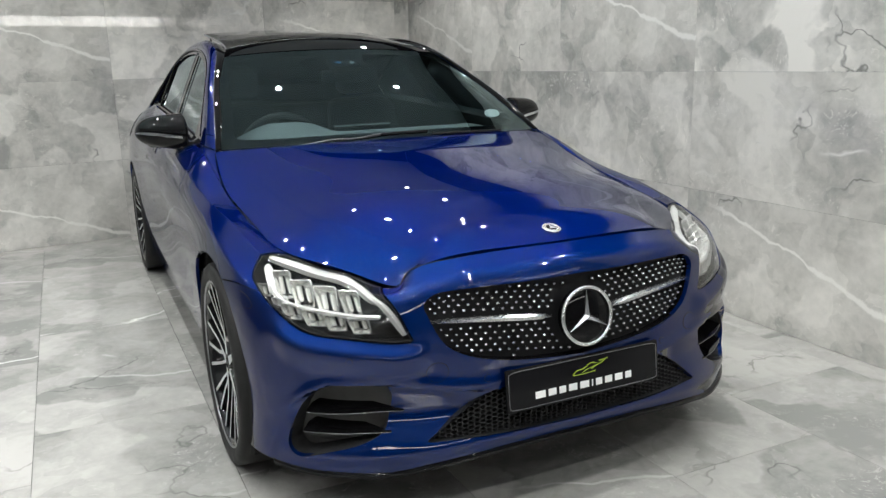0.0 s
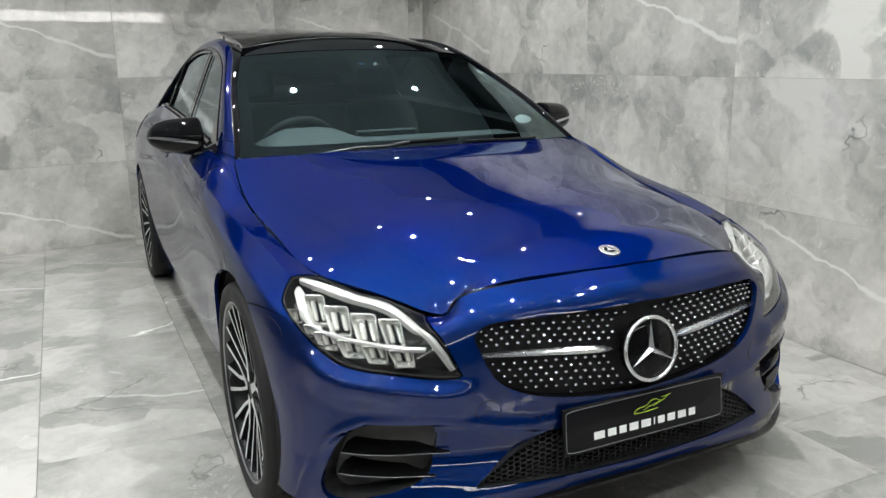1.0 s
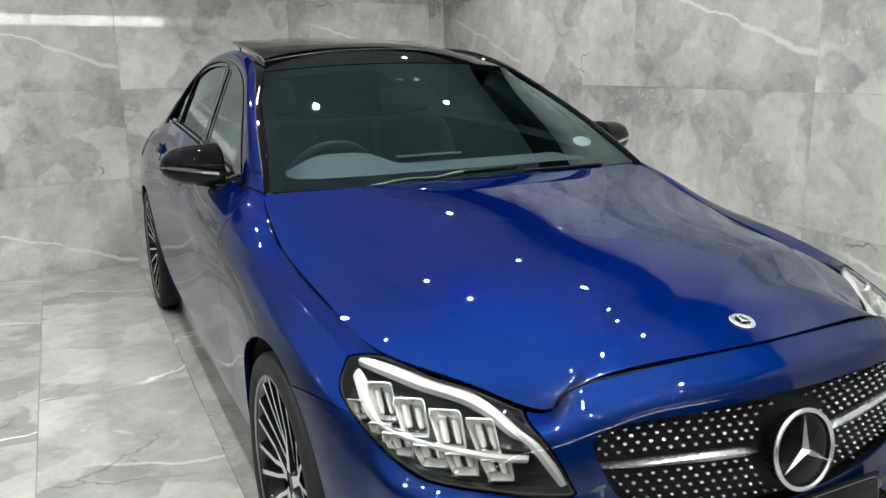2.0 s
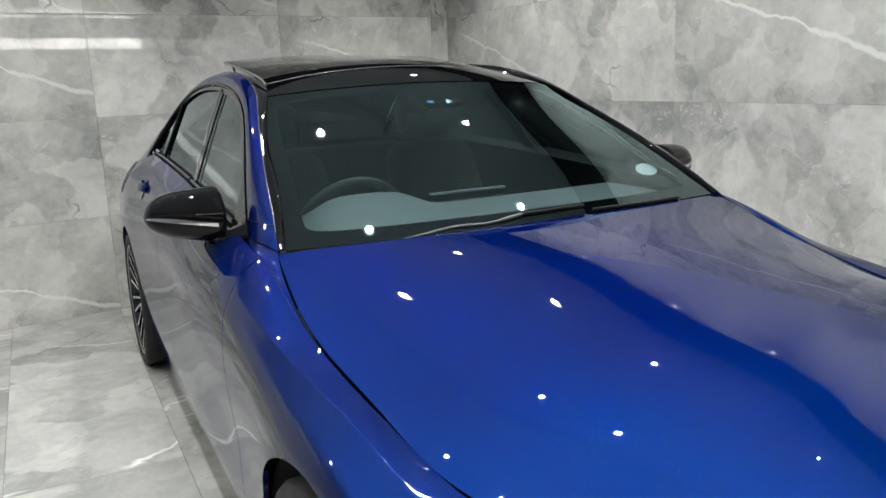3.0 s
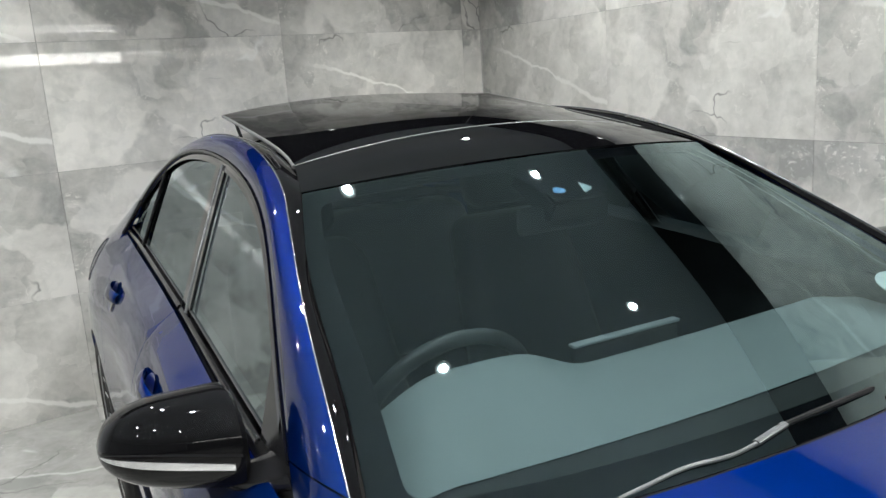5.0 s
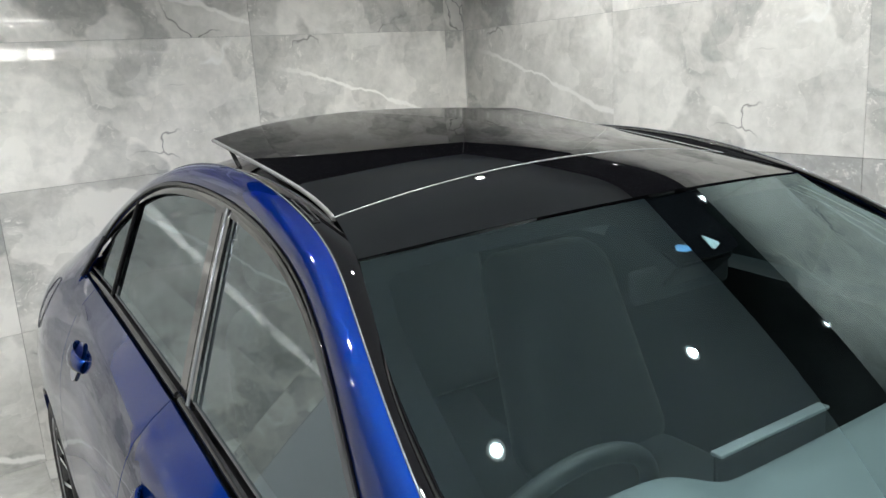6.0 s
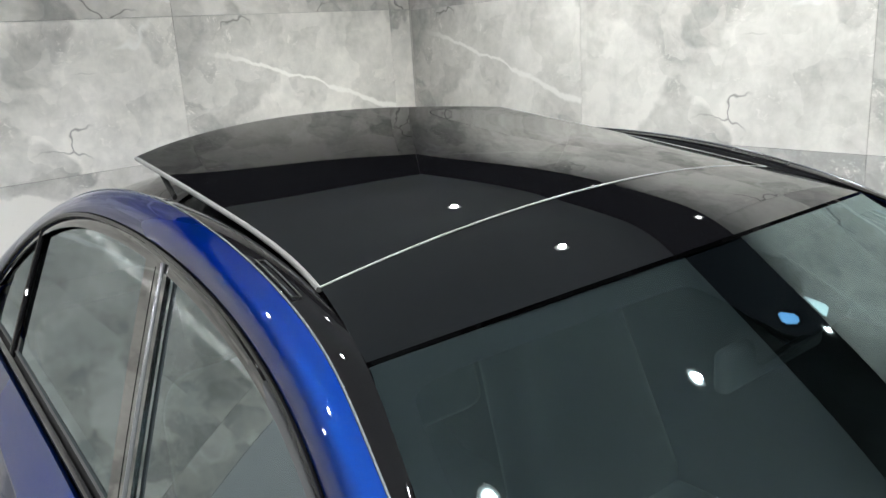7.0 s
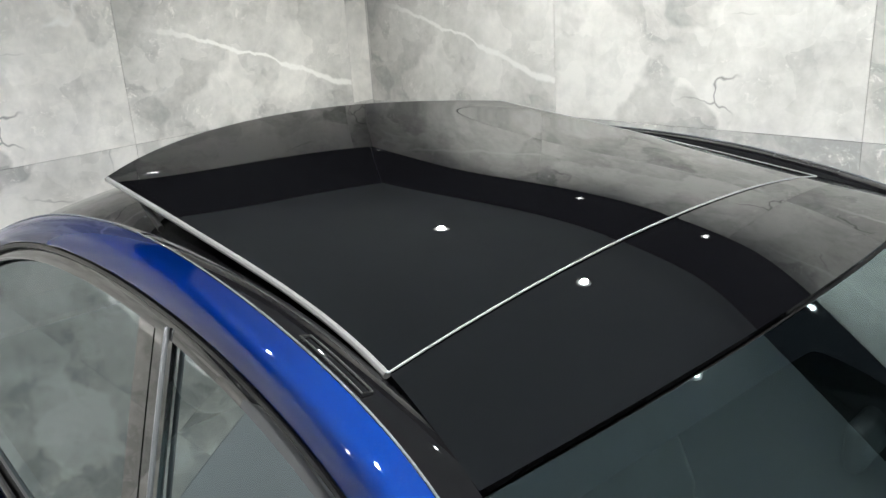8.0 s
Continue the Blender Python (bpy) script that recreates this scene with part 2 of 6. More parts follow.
SCREEN_GLASS = glass_material("green_tinted_glass", (0.30, 0.42, 0.43), 0.0, 1.96, (0.78, 1.0, 1.02))
DARK_GLASS = glass_material("smoked_side_glass", (0.24, 0.33, 0.345), 0.0, 2.4, (0.86, 0.97, 1.0))
CLEAR_GLASS = glass_material("clear_lamp_cover", (0.95, 0.96, 0.97))


# ---------------------------------------------------------------- mesh helpers
def finish(bm, name, mat, smooth=True):
    me = bpy.data.meshes.new(name)
    bm.to_mesh(me)
    bm.free()
    for p in me.polygons:
        p.use_smooth = smooth
    if mat:
        me.materials.append(mat)
    return me


def part(name, bm, mat, parent, label="", smooth=True, sharp=35):
    """One mesh object under a thing or a part."""
    me = finish(bm, name, mat, smooth) if isinstance(bm, bmesh.types.BMesh) else bm
    if smooth and sharp:
        me.set_sharp_from_angle(angle=radians(sharp))
    ob = new(name, me)
    ob.parent = parent
    if label:
        ob["label"] = label
    return ob


def empty(name, at=(0, 0, 0)):
    ob = new(name)
    ob.location = at
    ob.empty_display_size = 0.1
    return ob


def box(bm, x0, x1, y0, y1, z0, z1, bevel=0.0, seg=2):
    m = Matrix.Translation(((x0 + x1) / 2, (y0 + y1) / 2, (z0 + z1) / 2)) @ Matrix.Diagonal((x1 - x0, y1 - y0, z1 - z0, 1))
    vs = bmesh.ops.create_cube(bm, size=1.0, matrix=m)["verts"]
    if bevel:
        es = list({e for v in vs for e in v.link_edges})
        bmesh.ops.bevel(bm, geom=es, offset=bevel, segments=seg, affect="EDGES", profile=0.5)
    return bm


def boxed(x0, x1, y0, y1, z0, z1, bevel=0.0, seg=2):
    return box(bmesh.new(), x0, x1, y0, y1, z0, z1, bevel, seg)

# ---------------------------------------------------------------- the room
XR, YB = 1.662, 4.24           # face of the side wall, and where it meets the back wall
BACK_TURN = 6.0                # the back wall is not quite square to the side wall
BACK = Matrix.Translation((XR, YB, 0)) @ pose(0, 0, 0, 0, 0, BACK_TURN)
XL, YF = -7.2, -8.5            # far side and front of the showroom
XE, YE = 5.6, -2.4             # in front of the marble wall's end the showroom is wider


def emission(name, color, strength):
    m = bpy.data.materials.new(name)
    m.use_nodes = True
    nt = m.node_tree
    nt.nodes.remove(nt.nodes["Principled BSDF"])
    e = node(m, "ShaderNodeEmission", Strength=strength)
    e.inputs["Color"].default_value = (*color, 1)
    wire(m, e.outputs[0], nt.nodes["Material Output"].inputs["Surface"])
    return m


def structure(name, bm, mat, label, category):
    ob = new(name, finish(bm, name, mat, False))
    return tagged(ob, label, category, kind="structure")


def placed(bm, m):
    bmesh.ops.transform(bm, matrix=m, verts=bm.verts[:])
    return bm


# shade at the top of the tiled walls, put in as near-black colour
WALL_TOP_BLACK = mottle(material("shaded_wall_top_black", (0.005, 0.005, 0.005), 0.06), (0.004, 0.004, 0.004), (0.006, 0.006, 0.006), 2.0, rough=(0.03, 0.06))
MID_PAINT = mottle(material("grey_wall_paint", (0.5, 0.52, 0.54), 0.6), (0.47, 0.49, 0.51), (0.53, 0.55, 0.57), 1.5, rough=(0.5, 0.7), bump=0.1)
MARBLE_END = -3.95            # how far along the back wall the tiles reach from the corner
DARK_FROM = 2.32                 # above this a black band stands in for the walls' unlit top, up to the ceiling
WB, WZ = 2.18, 2.40            # the high strip of windows in the front wall
wall_back = structure("wall_back", placed(boxed(XL - XR - 0.4, 0.02, 0.012, 0.2, 0, CEIL), BACK), GROUT, "back wall clad in large polished grey marble tiles", "wall")
wall_side = structure("wall_side", boxed(XR + 0.012, XR + 0.2, YE, YB + 0.2, 0, CEIL), GROUT, "side wall clad in large polished grey marble tiles", "wall")
wall_far = structure("wall_far", boxed(XL - 0.2, XL, YF, YB + 0.012, 0, CEIL), MID_PAINT, "plain grey painted showroom wall", "wall")
wall_front = structure("wall_front", box(boxed(XL - 0.2, XE, YF - 0.2, YF, 0, WB), XL - 0.2, XE, YF - 0.2, YF, WZ, CEIL), DARK_PAINT, "charcoal front wall with a high strip of windows", "wall")
wall_right = structure("wall_right", boxed(XE, XE + 0.2, YF - 0.2, YE + 0.2, 0, CEIL), MID_PAINT, "plain grey painted showroom wall", "wall")
wall_return = structure("wall_return", boxed(XR + 0.2, XE, YE, YE + 0.2, 0, CEIL), MID_PAINT, "plain grey painted showroom wall", "wall")
ceiling = structure("ceiling", boxed(XL - 0.2, XE + 0.2, YF - 0.2, YB + 0.4, CEIL, CEIL + 0.15), CEILING_PAINT, "matt pale grey painted ceiling", "ceiling")
floor = structure("floor", boxed(XL - 0.2, XE + 0.2, YF - 0.2, YB + 0.4, -0.12, -0.012), GROUT, "floor of large pale polished marble tiles", "floor")


for nm, bm in (("trim_back", placed(boxed(MARBLE_END, -0.014, -0.004, 0.014, DARK_FROM, CEIL), BACK)), ("wall_back_painted", placed(boxed(XL - XR - 0.3, MARBLE_END, -0.004, 0.014, 0, CEIL), BACK)), ("trim_side", boxed(XR - 0.004, XR + 0.014, YE, YB, DARK_FROM, CEIL))):
    structure(nm, bm, MID_PAINT if nm == "wall_back_painted" else WALL_TOP_BLACK, "plain grey painted wall beyond the marble" if nm == "wall_back_painted" else "black band standing in for the shaded top of the walls", "wall" if nm == "wall_back_painted" else "wall band")


def front_windows():
    """A strip of panes high in the front wall, with the bright day behind it."""
    sky = structure("backdrop", boxed(XL - 0.5, XE + 0.4, YF - 1.3, YF - 1.25, 1.2, 3.6), emission("bright_overcast_day", (1.0, 0.97, 0.92), 12.0), "bright overcast daylight outside the windows", "backdrop")
    x, k = XL, 0
    while x < XE - 0.1:
        x1 = min(x + (0.34, 0.12, 0.40, 0.22, 0.16)[k % 5], XE)
        k += 1
        win = new("window_%d" % k)
        tagged(win, "high pane of the front window strip in a grey frame", "window", "front window strip", "structure")
        bm = bmesh.new()
        for a in ((x, x1, WB, WB + 0.03), (x, x1, WZ - 0.03, WZ), (x, x + 0.03, WB + 0.03, WZ - 0.03), (x1 - 0.03, x1, WB + 0.03, WZ - 0.03)):
            box(bm, a[0], a[1], YF - 0.13, YF - 0.07, a[2], a[3])
        part("window_frame", bm, SATIN, win, smooth=False)
        pn = part("pane", boxed(x + 0.03, x1 - 0.03, YF - 0.103, YF - 0.097, WB + 0.03, WZ - 0.03), CLEAR_GLASS, win, smooth=False)
        pn.visible_shadow = False
        x = x1 + (0.62, 0.42, 0.24, 0.90, 0.30)[k % 5]


def tube_lights():
    """Long slim ceiling lights in the front of the showroom."""
    glow = emission("white_tube", (1.0, 0.98, 0.95), 16.0)
    for y in (-7.1, -6.1):
        for x in (0.4, 2.9):
            t = empty("linear_light", (x, y, CEIL))
            part("housing", boxed(-1.17, 1.17, -0.035, 0.035, -0.05, 0, 0.006), WHITE_PAINT, t)
            part("diffuser", boxed(-1.15, 1.15, -0.016, 0.016, -0.062, -0.048, 0.004), glow, t, "bright white diffuser")
            tagged(t, "long slim white ceiling light, switched on", "ceiling light", "linear ceiling lights")


def tile_mesh(name, w, h, d, mat):
    """A tile w x h, its face at z = 0 and its body below, with a fine bevel."""
    bm = boxed(0.0007, w - 0.0007, 0.0007, h - 0.0007, -d, 0)
    top = [e for e in bm.edges if all(abs(v.co.z) < 1e-6 for v in e.verts)]
    bmesh.ops.bevel(bm, geom=top, offset=0.0006, segments=1, affect="EDGES")
    return finish(bm, name, mat, False)


def lay(mesh_of, parent, frame_m, u0, u1, v0, v1, du, dv, uo, vo, stagger, cut_of):
    """Tiles over a rectangle of a plane, cut at its edges; meshes are shared between tiles of one size. cut_of(column, row) picks a tile's cut."""
    u = uo + math.floor((u0 - uo) / du) * du
    while u < u1 - 1e-4:
        a, b = max(u, u0), min(u + du, u1)
        vs = vo + round((u - uo) / du) * stagger
        v = vs + math.floor((v0 - vs) / dv) * dv
        while v < v1 - 1e-4:
            c, d = max(v, v0), min(v + dv, v1)
            if b - a > 0.01 and d - c > 0.01:
                ob = new("tile", mesh_of(round(b - a, 3), round(d - c, 3)))
                ob.parent = parent
                ob.matrix_basis = frame_m @ Matrix.Translation((a, c, 0))
                ob.color = cut_of(round((u - uo) / du), round((v - vs) / dv))
            v += dv
        u += du


def mesh_store(name, mat):
    store = {}

    def get(w, h):
        if (w, h) not in store:
            store[(w, h)] = tile_mesh(name, w, h, 0.012, mat)
        return store[(w, h)]
    return get


def wall_cut(named, lead):
    """Cuts of a wall's tiles: two prints alternate, one with a long vein and one with a pale cloud; named tiles have their own."""
    def cut_of(i, j):
        if (i, j) in named:
            return named[(i, j)]
        r = random.Random(i * 31 + j * 7 + lead)
        if (i + j + lead) % 2:
            return (r.uniform(.90, .98), r.uniform(.46, .62), r.uniform(.5, 1.0), .05 + .03 * r.randrange(4))
        return (r.uniform(1.0, 1.10), .3, 0.0, .61 + .03 * r.randrange(4))
    return cut_of


def floor_cut(i, j):
    r = random.Random(i * 17 + j * 5)
    return (r.uniform(.93, 1.07), r.uniform(.2, .7), r.choice((0, 0, .5)), r.uniform(0, .9))


# tone, vein height, vein strength, print; tones also even out the light between both walls
BACK_CUTS = {(-3, 2): (.92, .54, 1.0, .13), (-2, 2): (1.18, .3, 0.0, .64), (-1, 2): (1.10, .50, .9, .13), (0, 2): (1.16, .3, 0.0, .21),
             (-3, 1): (.95, .3, 0.0, .30), (-2, 1): (1.03, .3, 0.0, .37), (-1, 1): (1.08, .3, 0.0, .64),
             (-3, 0): (.92, .42, .9, .13), (-2, 0): (.98, .42, .7, .16), (-3, 3): (1.05, .4, .8, .30), (-2, 3): (1.06, .45, .8, .19), (-1, 3): (1.02, .3, .0, .37)}
SIDE_CUTS = {(-3, 2): (.96, .54, .8, .13), (-2, 2): (.97, .3, 0.0, .64), (-1, 2): (.92, .56, 1.0, .13), (0, 2): (1.08, .3, 0.0, .70),
             (-3, 1): (.95, .3, 0.0, .37), (-2, 1): (1.0, .3, 0.0, .52), (-1, 1): (1.04, .3, 0.0, .67), (0, 1): (.96, .3, 0.0, .45),
             (-1, 0): (.93, .3, .0, .33), (0, 0): (.95, .60, .9, .13), (-2, 0): (.97, .3, .0, .40)}


def tiles():
    wall_tile, floor_tile = mesh_store("wall_tile", WALL_STONE), mesh_store("floor_tile", FLOOR_STONE)
    # back wall: u to the right (x), v up
    lay(wall_tile, wall_back, BACK @ pose(0, 0, 0, 90, 0, 0), MARBLE_END, 0, 0, DARK_FROM, 1.205, 0.598, -0.14, 0.0, 0.0, wall_cut(BACK_CUTS, 0))
    # side wall: u towards the viewer (-y), v up
    lay(wall_tile, wall_side, Matrix.Translation((XR, 0, 0)) @ pose(0, 0, 0, 90, 0, -90), -YB, -YE, 0, DARK_FROM, 1.206, 0.596, -0.611, 0.0, 0.0, wall_cut(SIDE_CUTS, 1))
    lay(floor_tile, floor, Matrix.Identity(4), XL, XE, YF, YE, 0.604, 1.204, -1.484, 1.66, 0.3745, floor_cut)
    lay(floor_tile, floor, Matrix.Identity(4), XL, XR, YE, YB + 0.1, 0.604, 1.204, -1.484, 1.66, 0.3745, floor_cut)


# ---------------------------------------------------------------- lamps
def downlight():
    thing = empty("downlight")
    bm = bmesh.new()
    ring = [(0.040, 0.0), (0.050, 0.0), (0.050, -0.003), (0.045, -0.005), (0.040, -0.002), (0.040, 0.0)]
    spin(bm, ring, 24)
    part("bezel", bm, WHITE_PAINT, thing)
    bm = bmesh.new()
    bmesh.ops.create_circle(bm, cap_ends=True, radius=0.040, segments=24, matrix=pose(0, 0, -0.002, 180))
    part("lens", bm, LED, thing, "bright white lamp lens")
    return tagged(thing, "small round white ceiling downlight, switched on", "downlight", "ceiling downlights")


def spin(bm, profile, n, axis="z"):
    """Turn a profile of (radius, height) round an axis."""
    rings = []
    for k in range(n):
        a = 2 * math.pi * k / n
        c, s = math.cos(a), math.sin(a)
        if axis == "z":
            rings.append([bm.verts.new((r * c, r * s, h)) for r, h in profile])
        else:
            rings.append([bm.verts.new((h, r * c, r * s)) for r, h in profile])
    for k in range(n):
        A, B = rings[k], rings[(k + 1) % n]
        for i in range(len(profile) - 1):
            try:
                bm.faces.new((A[i], B[i], B[i + 1], A[i + 1]))
            except ValueError:
                pass
    bmesh.ops.remove_doubles(bm, verts=bm.verts[:], dist=1e-5)
    bmesh.ops.recalc_face_normals(bm, faces=bm.faces[:])
    return bm


def led():
    """A lamp lens that is brightest in its middle and dims to its rim."""
    m = emission("white_led", LAMP_TINT, 300.0)
    tc = node(m, "ShaderNodeTexCoord")
    far = node(m, "ShaderNodeVectorMath")
    far.operation = "LENGTH"
    wire(m, tc.outputs["Object"], far.inputs[0])
    mr = node(m, "ShaderNodeMapRange")
    wire(m, far.outputs["Value"], mr.inputs["Value"])
    mr.inputs["From Min"].default_value, mr.inputs["From Max"].default_value = 0.0, 0.040
    mr.inputs["To Min"].default_value, mr.inputs["To Max"].default_value = 1.0, 0.0
    pw = node(m, "ShaderNodeMath")
    pw.operation = "POWER"
    wire(m, mr.outputs[0], pw.inputs[0])
    pw.inputs[1].default_value = 3.4
    mu = node(m, "ShaderNodeMath")
    mu.operation = "MULTIPLY_ADD"
    wire(m, pw.outputs[0], mu.inputs[0])
    mu.inputs[1].default_value, mu.inputs[2].default_value = 380.0, 0.9
    wire(m, mu.outputs[0], m.node_tree.nodes["Emission"].inputs["Strength"])
    return m


LED = led()


def lamps():
    proto = None
    for x, y in [(x, y) for x in LAMP_X for y in LAMP_Y if (x, y) != (-0.10, 3.11)] + [(2.2, -2.88)]:
        at = Matrix.Translation((x, y, CEIL))
        if proto is None:
            proto = downlight()
            proto.matrix_basis = at
        else:
            copy_thing(proto, at)
        la = bpy.data.lights.new("downlight_beam", "SPOT")
        la.spot_size, la.spot_blend, la.shadow_soft_size = radians(128), 0.85, 0.018
        la.energy, la.color = LAMP_WATT, LAMP_TINT
        lo = new("downlight_beam", la)
        lo.matrix_basis = Matrix.Translation((x, y, CEIL - 0.014))


lamps()
front_windows()
tube_lights()

# ---------------------------------------------------------------- the car's surfaces
def spline_weights(knots, at):
    """Rows of weights by which a natural cubic spline through values at the knots is read at the places given."""
    k, t = np.asarray(knots, float), np.atleast_1d(np.asarray(at, float))
    n = len(k)
    h = np.diff(k)
    A, R = np.eye(n), np.zeros((n, n))
    for i in range(1, n - 1):
        A[i, i - 1], A[i, i], A[i, i + 1] = h[i - 1], 2 * (h[i - 1] + h[i]), h[i]
        R[i, i - 1], R[i, i], R[i, i + 1] = 6 / h[i - 1], -6 / h[i - 1] - 6 / h[i], 6 / h[i]
    M = np.linalg.solve(A, R)
    j = np.clip(np.searchsorted(k, t, side="right") - 1, 0, n - 2)
    W = np.zeros((len(t), n))
    hj = h[j]
    a, b = (k[j + 1] - t) / hj, (t - k[j]) / hj
    r = np.arange(len(t))
    W[r, j] += a
    W[r, j + 1] += b
    W += ((a ** 3 - a) * hj ** 2 / 6)[:, None] * M[j] + ((b ** 3 - b) * hj ** 2 / 6)[:, None] * M[j + 1]
    return W


def spline(points, n):
    """n points along a smooth curve through the points."""
    p = np.asarray(points, float)
    d = np.concatenate(([0], np.cumsum(np.linalg.norm(np.diff(p, axis=0), axis=1))))
    return spline_weights(d, np.linspace(0, d[-1], n)) @ p


# Lines along the body shell, from the nose's middle round the corner and back: hood edge and belt, shoulder, upper flank, widest line,
# lower flank, sill crease, sill edge.
EDGE = [(0, -.683, .7655), (.22, -.671, .7635), (.40, -.650, .751), (.460, -.625, .726), (.476, -.604, .686), (.572, -.49, .701), (.645, -.395, .717), (.70, -.318, .735), (.722, -.20, .75), (.742, 0, .782),
        (.760, .3, .842), (.768, .6, .938), (.768, .95, .972), (.757, 1.5, 1.015), (.742, 2.1, 1.043), (.733, 2.6, 1.056), (.715, 3.0, 1.047), (.68, 3.42, .998), (.58, 3.66, .975), (0, 3.74, .985)]
SHOULDER = [(0, -.735, .741), (.22, -.725, .735), (.40, -.698, .719), (.47, -.672, .697), (.505, -.65, .68), (.615, -.568, .675), (.71, -.465, .684), (.777, -.365, .705), (.803, -.23, .74), (.815, 0, .785),
            (.825, .3, .83), (.835, .6, .895), (.833, .95, .93), (.818, 1.5, .972), (.797, 2.1, 1.0), (.778, 2.6, 1.013), (.765, 3.0, 1.005), (.73, 3.42, .965), (.62, 3.70, .935), (0, 3.77, .945)]
FLANK = [(0, -.768, .681), (.22, -.758, .677), (.41, -.725, .662), (.475, -.702, .646), (.515, -.683, .641), (.638, -.607, .632), (.742, -.515, .638), (.818, -.412, .654), (.86, -.26, .696), (.875, 0, .742),
         (.88, .3, .772), (.885, .6, .808), (.888, .95, .842), (.877, 1.5, .868), (.860, 2.1, .884), (.846, 2.6, .90), (.842, 3.0, .90), (.80, 3.42, .88), (.66, 3.74, .85), (0, 3.80, .85)]
WIDEST = [(0, -.785, .587), (.22, -.773, .583), (.41, -.737, .567), (.48, -.715, .562), (.525, -.695, .56), (.655, -.627, .557), (.768, -.53, .557), (.836, -.43, .57), (.88, -.265, .60), (.904, 0, .645),
          (.896, .3, .65), (.890, .6, .66), (.894, .95, .68), (.888, 1.5, .70), (.882, 2.1, .715), (.884, 2.6, .73), (.884, 3.0, .73), (.84, 3.42, .70), (.68, 3.76, .68), (0, 3.81, .68)]
LOWER = [(0, -.79, .467), (.22, -.778, .463), (.41, -.744, .455), (.48, -.722, .452), (.53, -.702, .45), (.665, -.632, .447), (.78, -.535, .447), (.845, -.436, .452), (.884, -.27, .465), (.904, 0, .49),
         (.89, .3, .49), (.875, .6, .49), (.876, .95, .50), (.874, 1.5, .51), (.872, 2.1, .52), (.882, 2.6, .53), (.882, 3.0, .53), (.84, 3.42, .52), (.68, 3.74, .52), (0, 3.80, .52)]
CREASE = [(0, -.79, .322), (.22, -.78, .319), (.41, -.75, .315), (.48, -.73, .312), (.535, -.708, .311), (.67, -.635, .307), (.782, -.542, .307), (.845, -.446, .307), (.877, -.28, .315), (.882, 0, .325),
          (.876, .3, .325), (.87, .6, .325), (.872, .95, .33), (.866, 1.5, .33), (.862, 2.1, .335), (.866, 2.6, .34), (.865, 3.0, .34), (.82, 3.42, .36), (.66, 3.70, .38), (0, 3.77, .38)]
SILL = [(0, -.788, .230), (.22, -.779, .226), (.41, -.754, .209), (.48, -.734, .199), (.535, -.712, .188), (.67, -.638, .181), (.775, -.546, .181), (.845, -.452, .190), (.872, -.29, .185), (.845, 0, .20),
        (.838, .3, .20), (.838, .6, .195), (.84, .95, .195), (.84, 1.5, .195), (.84, 2.1, .195), (.84, 2.6, .195), (.842, 3.0, .20), (.78, 3.42, .24), (.62, 3.64, .27), (0, 3.72, .27)]
SHELL = np.array([EDGE, SHOULDER, FLANK, WIDEST, LOWER, CREASE, SILL], float)
# a crisper ridge along the top of the front wing, fading into the door
FADE = np.array([0, 0, 0, 0, 0, 0, .3, .8, 1, 1, 1, .6, .25, 0, 0, 0, 0, 0, 0, 0])[:, None]
RIDGE = SHELL[0] * .24 + SHELL[1] * .76 + FADE * np.array((.002, 0, .007))
SHELL[1] += FADE * np.array((.006, 0, -.005))
SHELL = np.concatenate((SHELL[:1], RIDGE[None], SHELL[1:]))
S_AT = np.concatenate(([0], np.cumsum(np.linalg.norm(np.diff(SHELL[4], axis=0), axis=1))))
W_AT = np.array([0, .050, .067, .155, .265, .40, .545, .68])


def shell(s, w):
    """Points of the body shell at s metres round the car from the nose and w metres down from the hood edge or belt."""
    ws, ww = spline_weights(S_AT, s), spline_weights(W_AT, w)
    return np.einsum("ni,nk,kic->nc", ws, ww, SHELL)


_gs, _gw = np.linspace(0, S_AT[-1], 420), np.linspace(0, W_AT[-1], 90)
_SS, _WW = [a.ravel() for a in np.meshgrid(_gs, _gw, indexing="ij")]
_GP = shell(_SS, _WW)


def on_shell(a, z, front):
    """The place (s, w) of the shell that shows at (x, z) seen from the front, or at (y, z) seen from the side."""
    col = 0 if front else 1
    ok = (_SS < S_AT[7] + 0.1) if front else ((_SS > S_AT[6]) & (_SS < S_AT[18]))
    d = (_GP[:, col] - a) ** 2 + (_GP[:, 2] - z) ** 2 + np.where(ok, 0, 9.0)
    i = int(np.argmin(d))
    s, w = _SS[i], _WW[i]
    for _ in range(8):
        e = 1e-4
        p, ps, pw = shell([s, s + e, s], [w, w, w + e])
        J = np.array([[(ps[col] - p[col]) / e, (pw[col] - p[col]) / e], [(ps[2] - p[2]) / e, (pw[2] - p[2]) / e]])
        r = np.array([a - p[col], z - p[2]])
        try:
            q = np.linalg.solve(J, r)
        except np.linalg.LinAlgError:
            break
        q = np.clip(q, -0.02, 0.02)
        s, w = float(np.clip(s + q[0], 0, S_AT[-1])), float(np.clip(w + q[1], 0, W_AT[-1]))
    return s, w


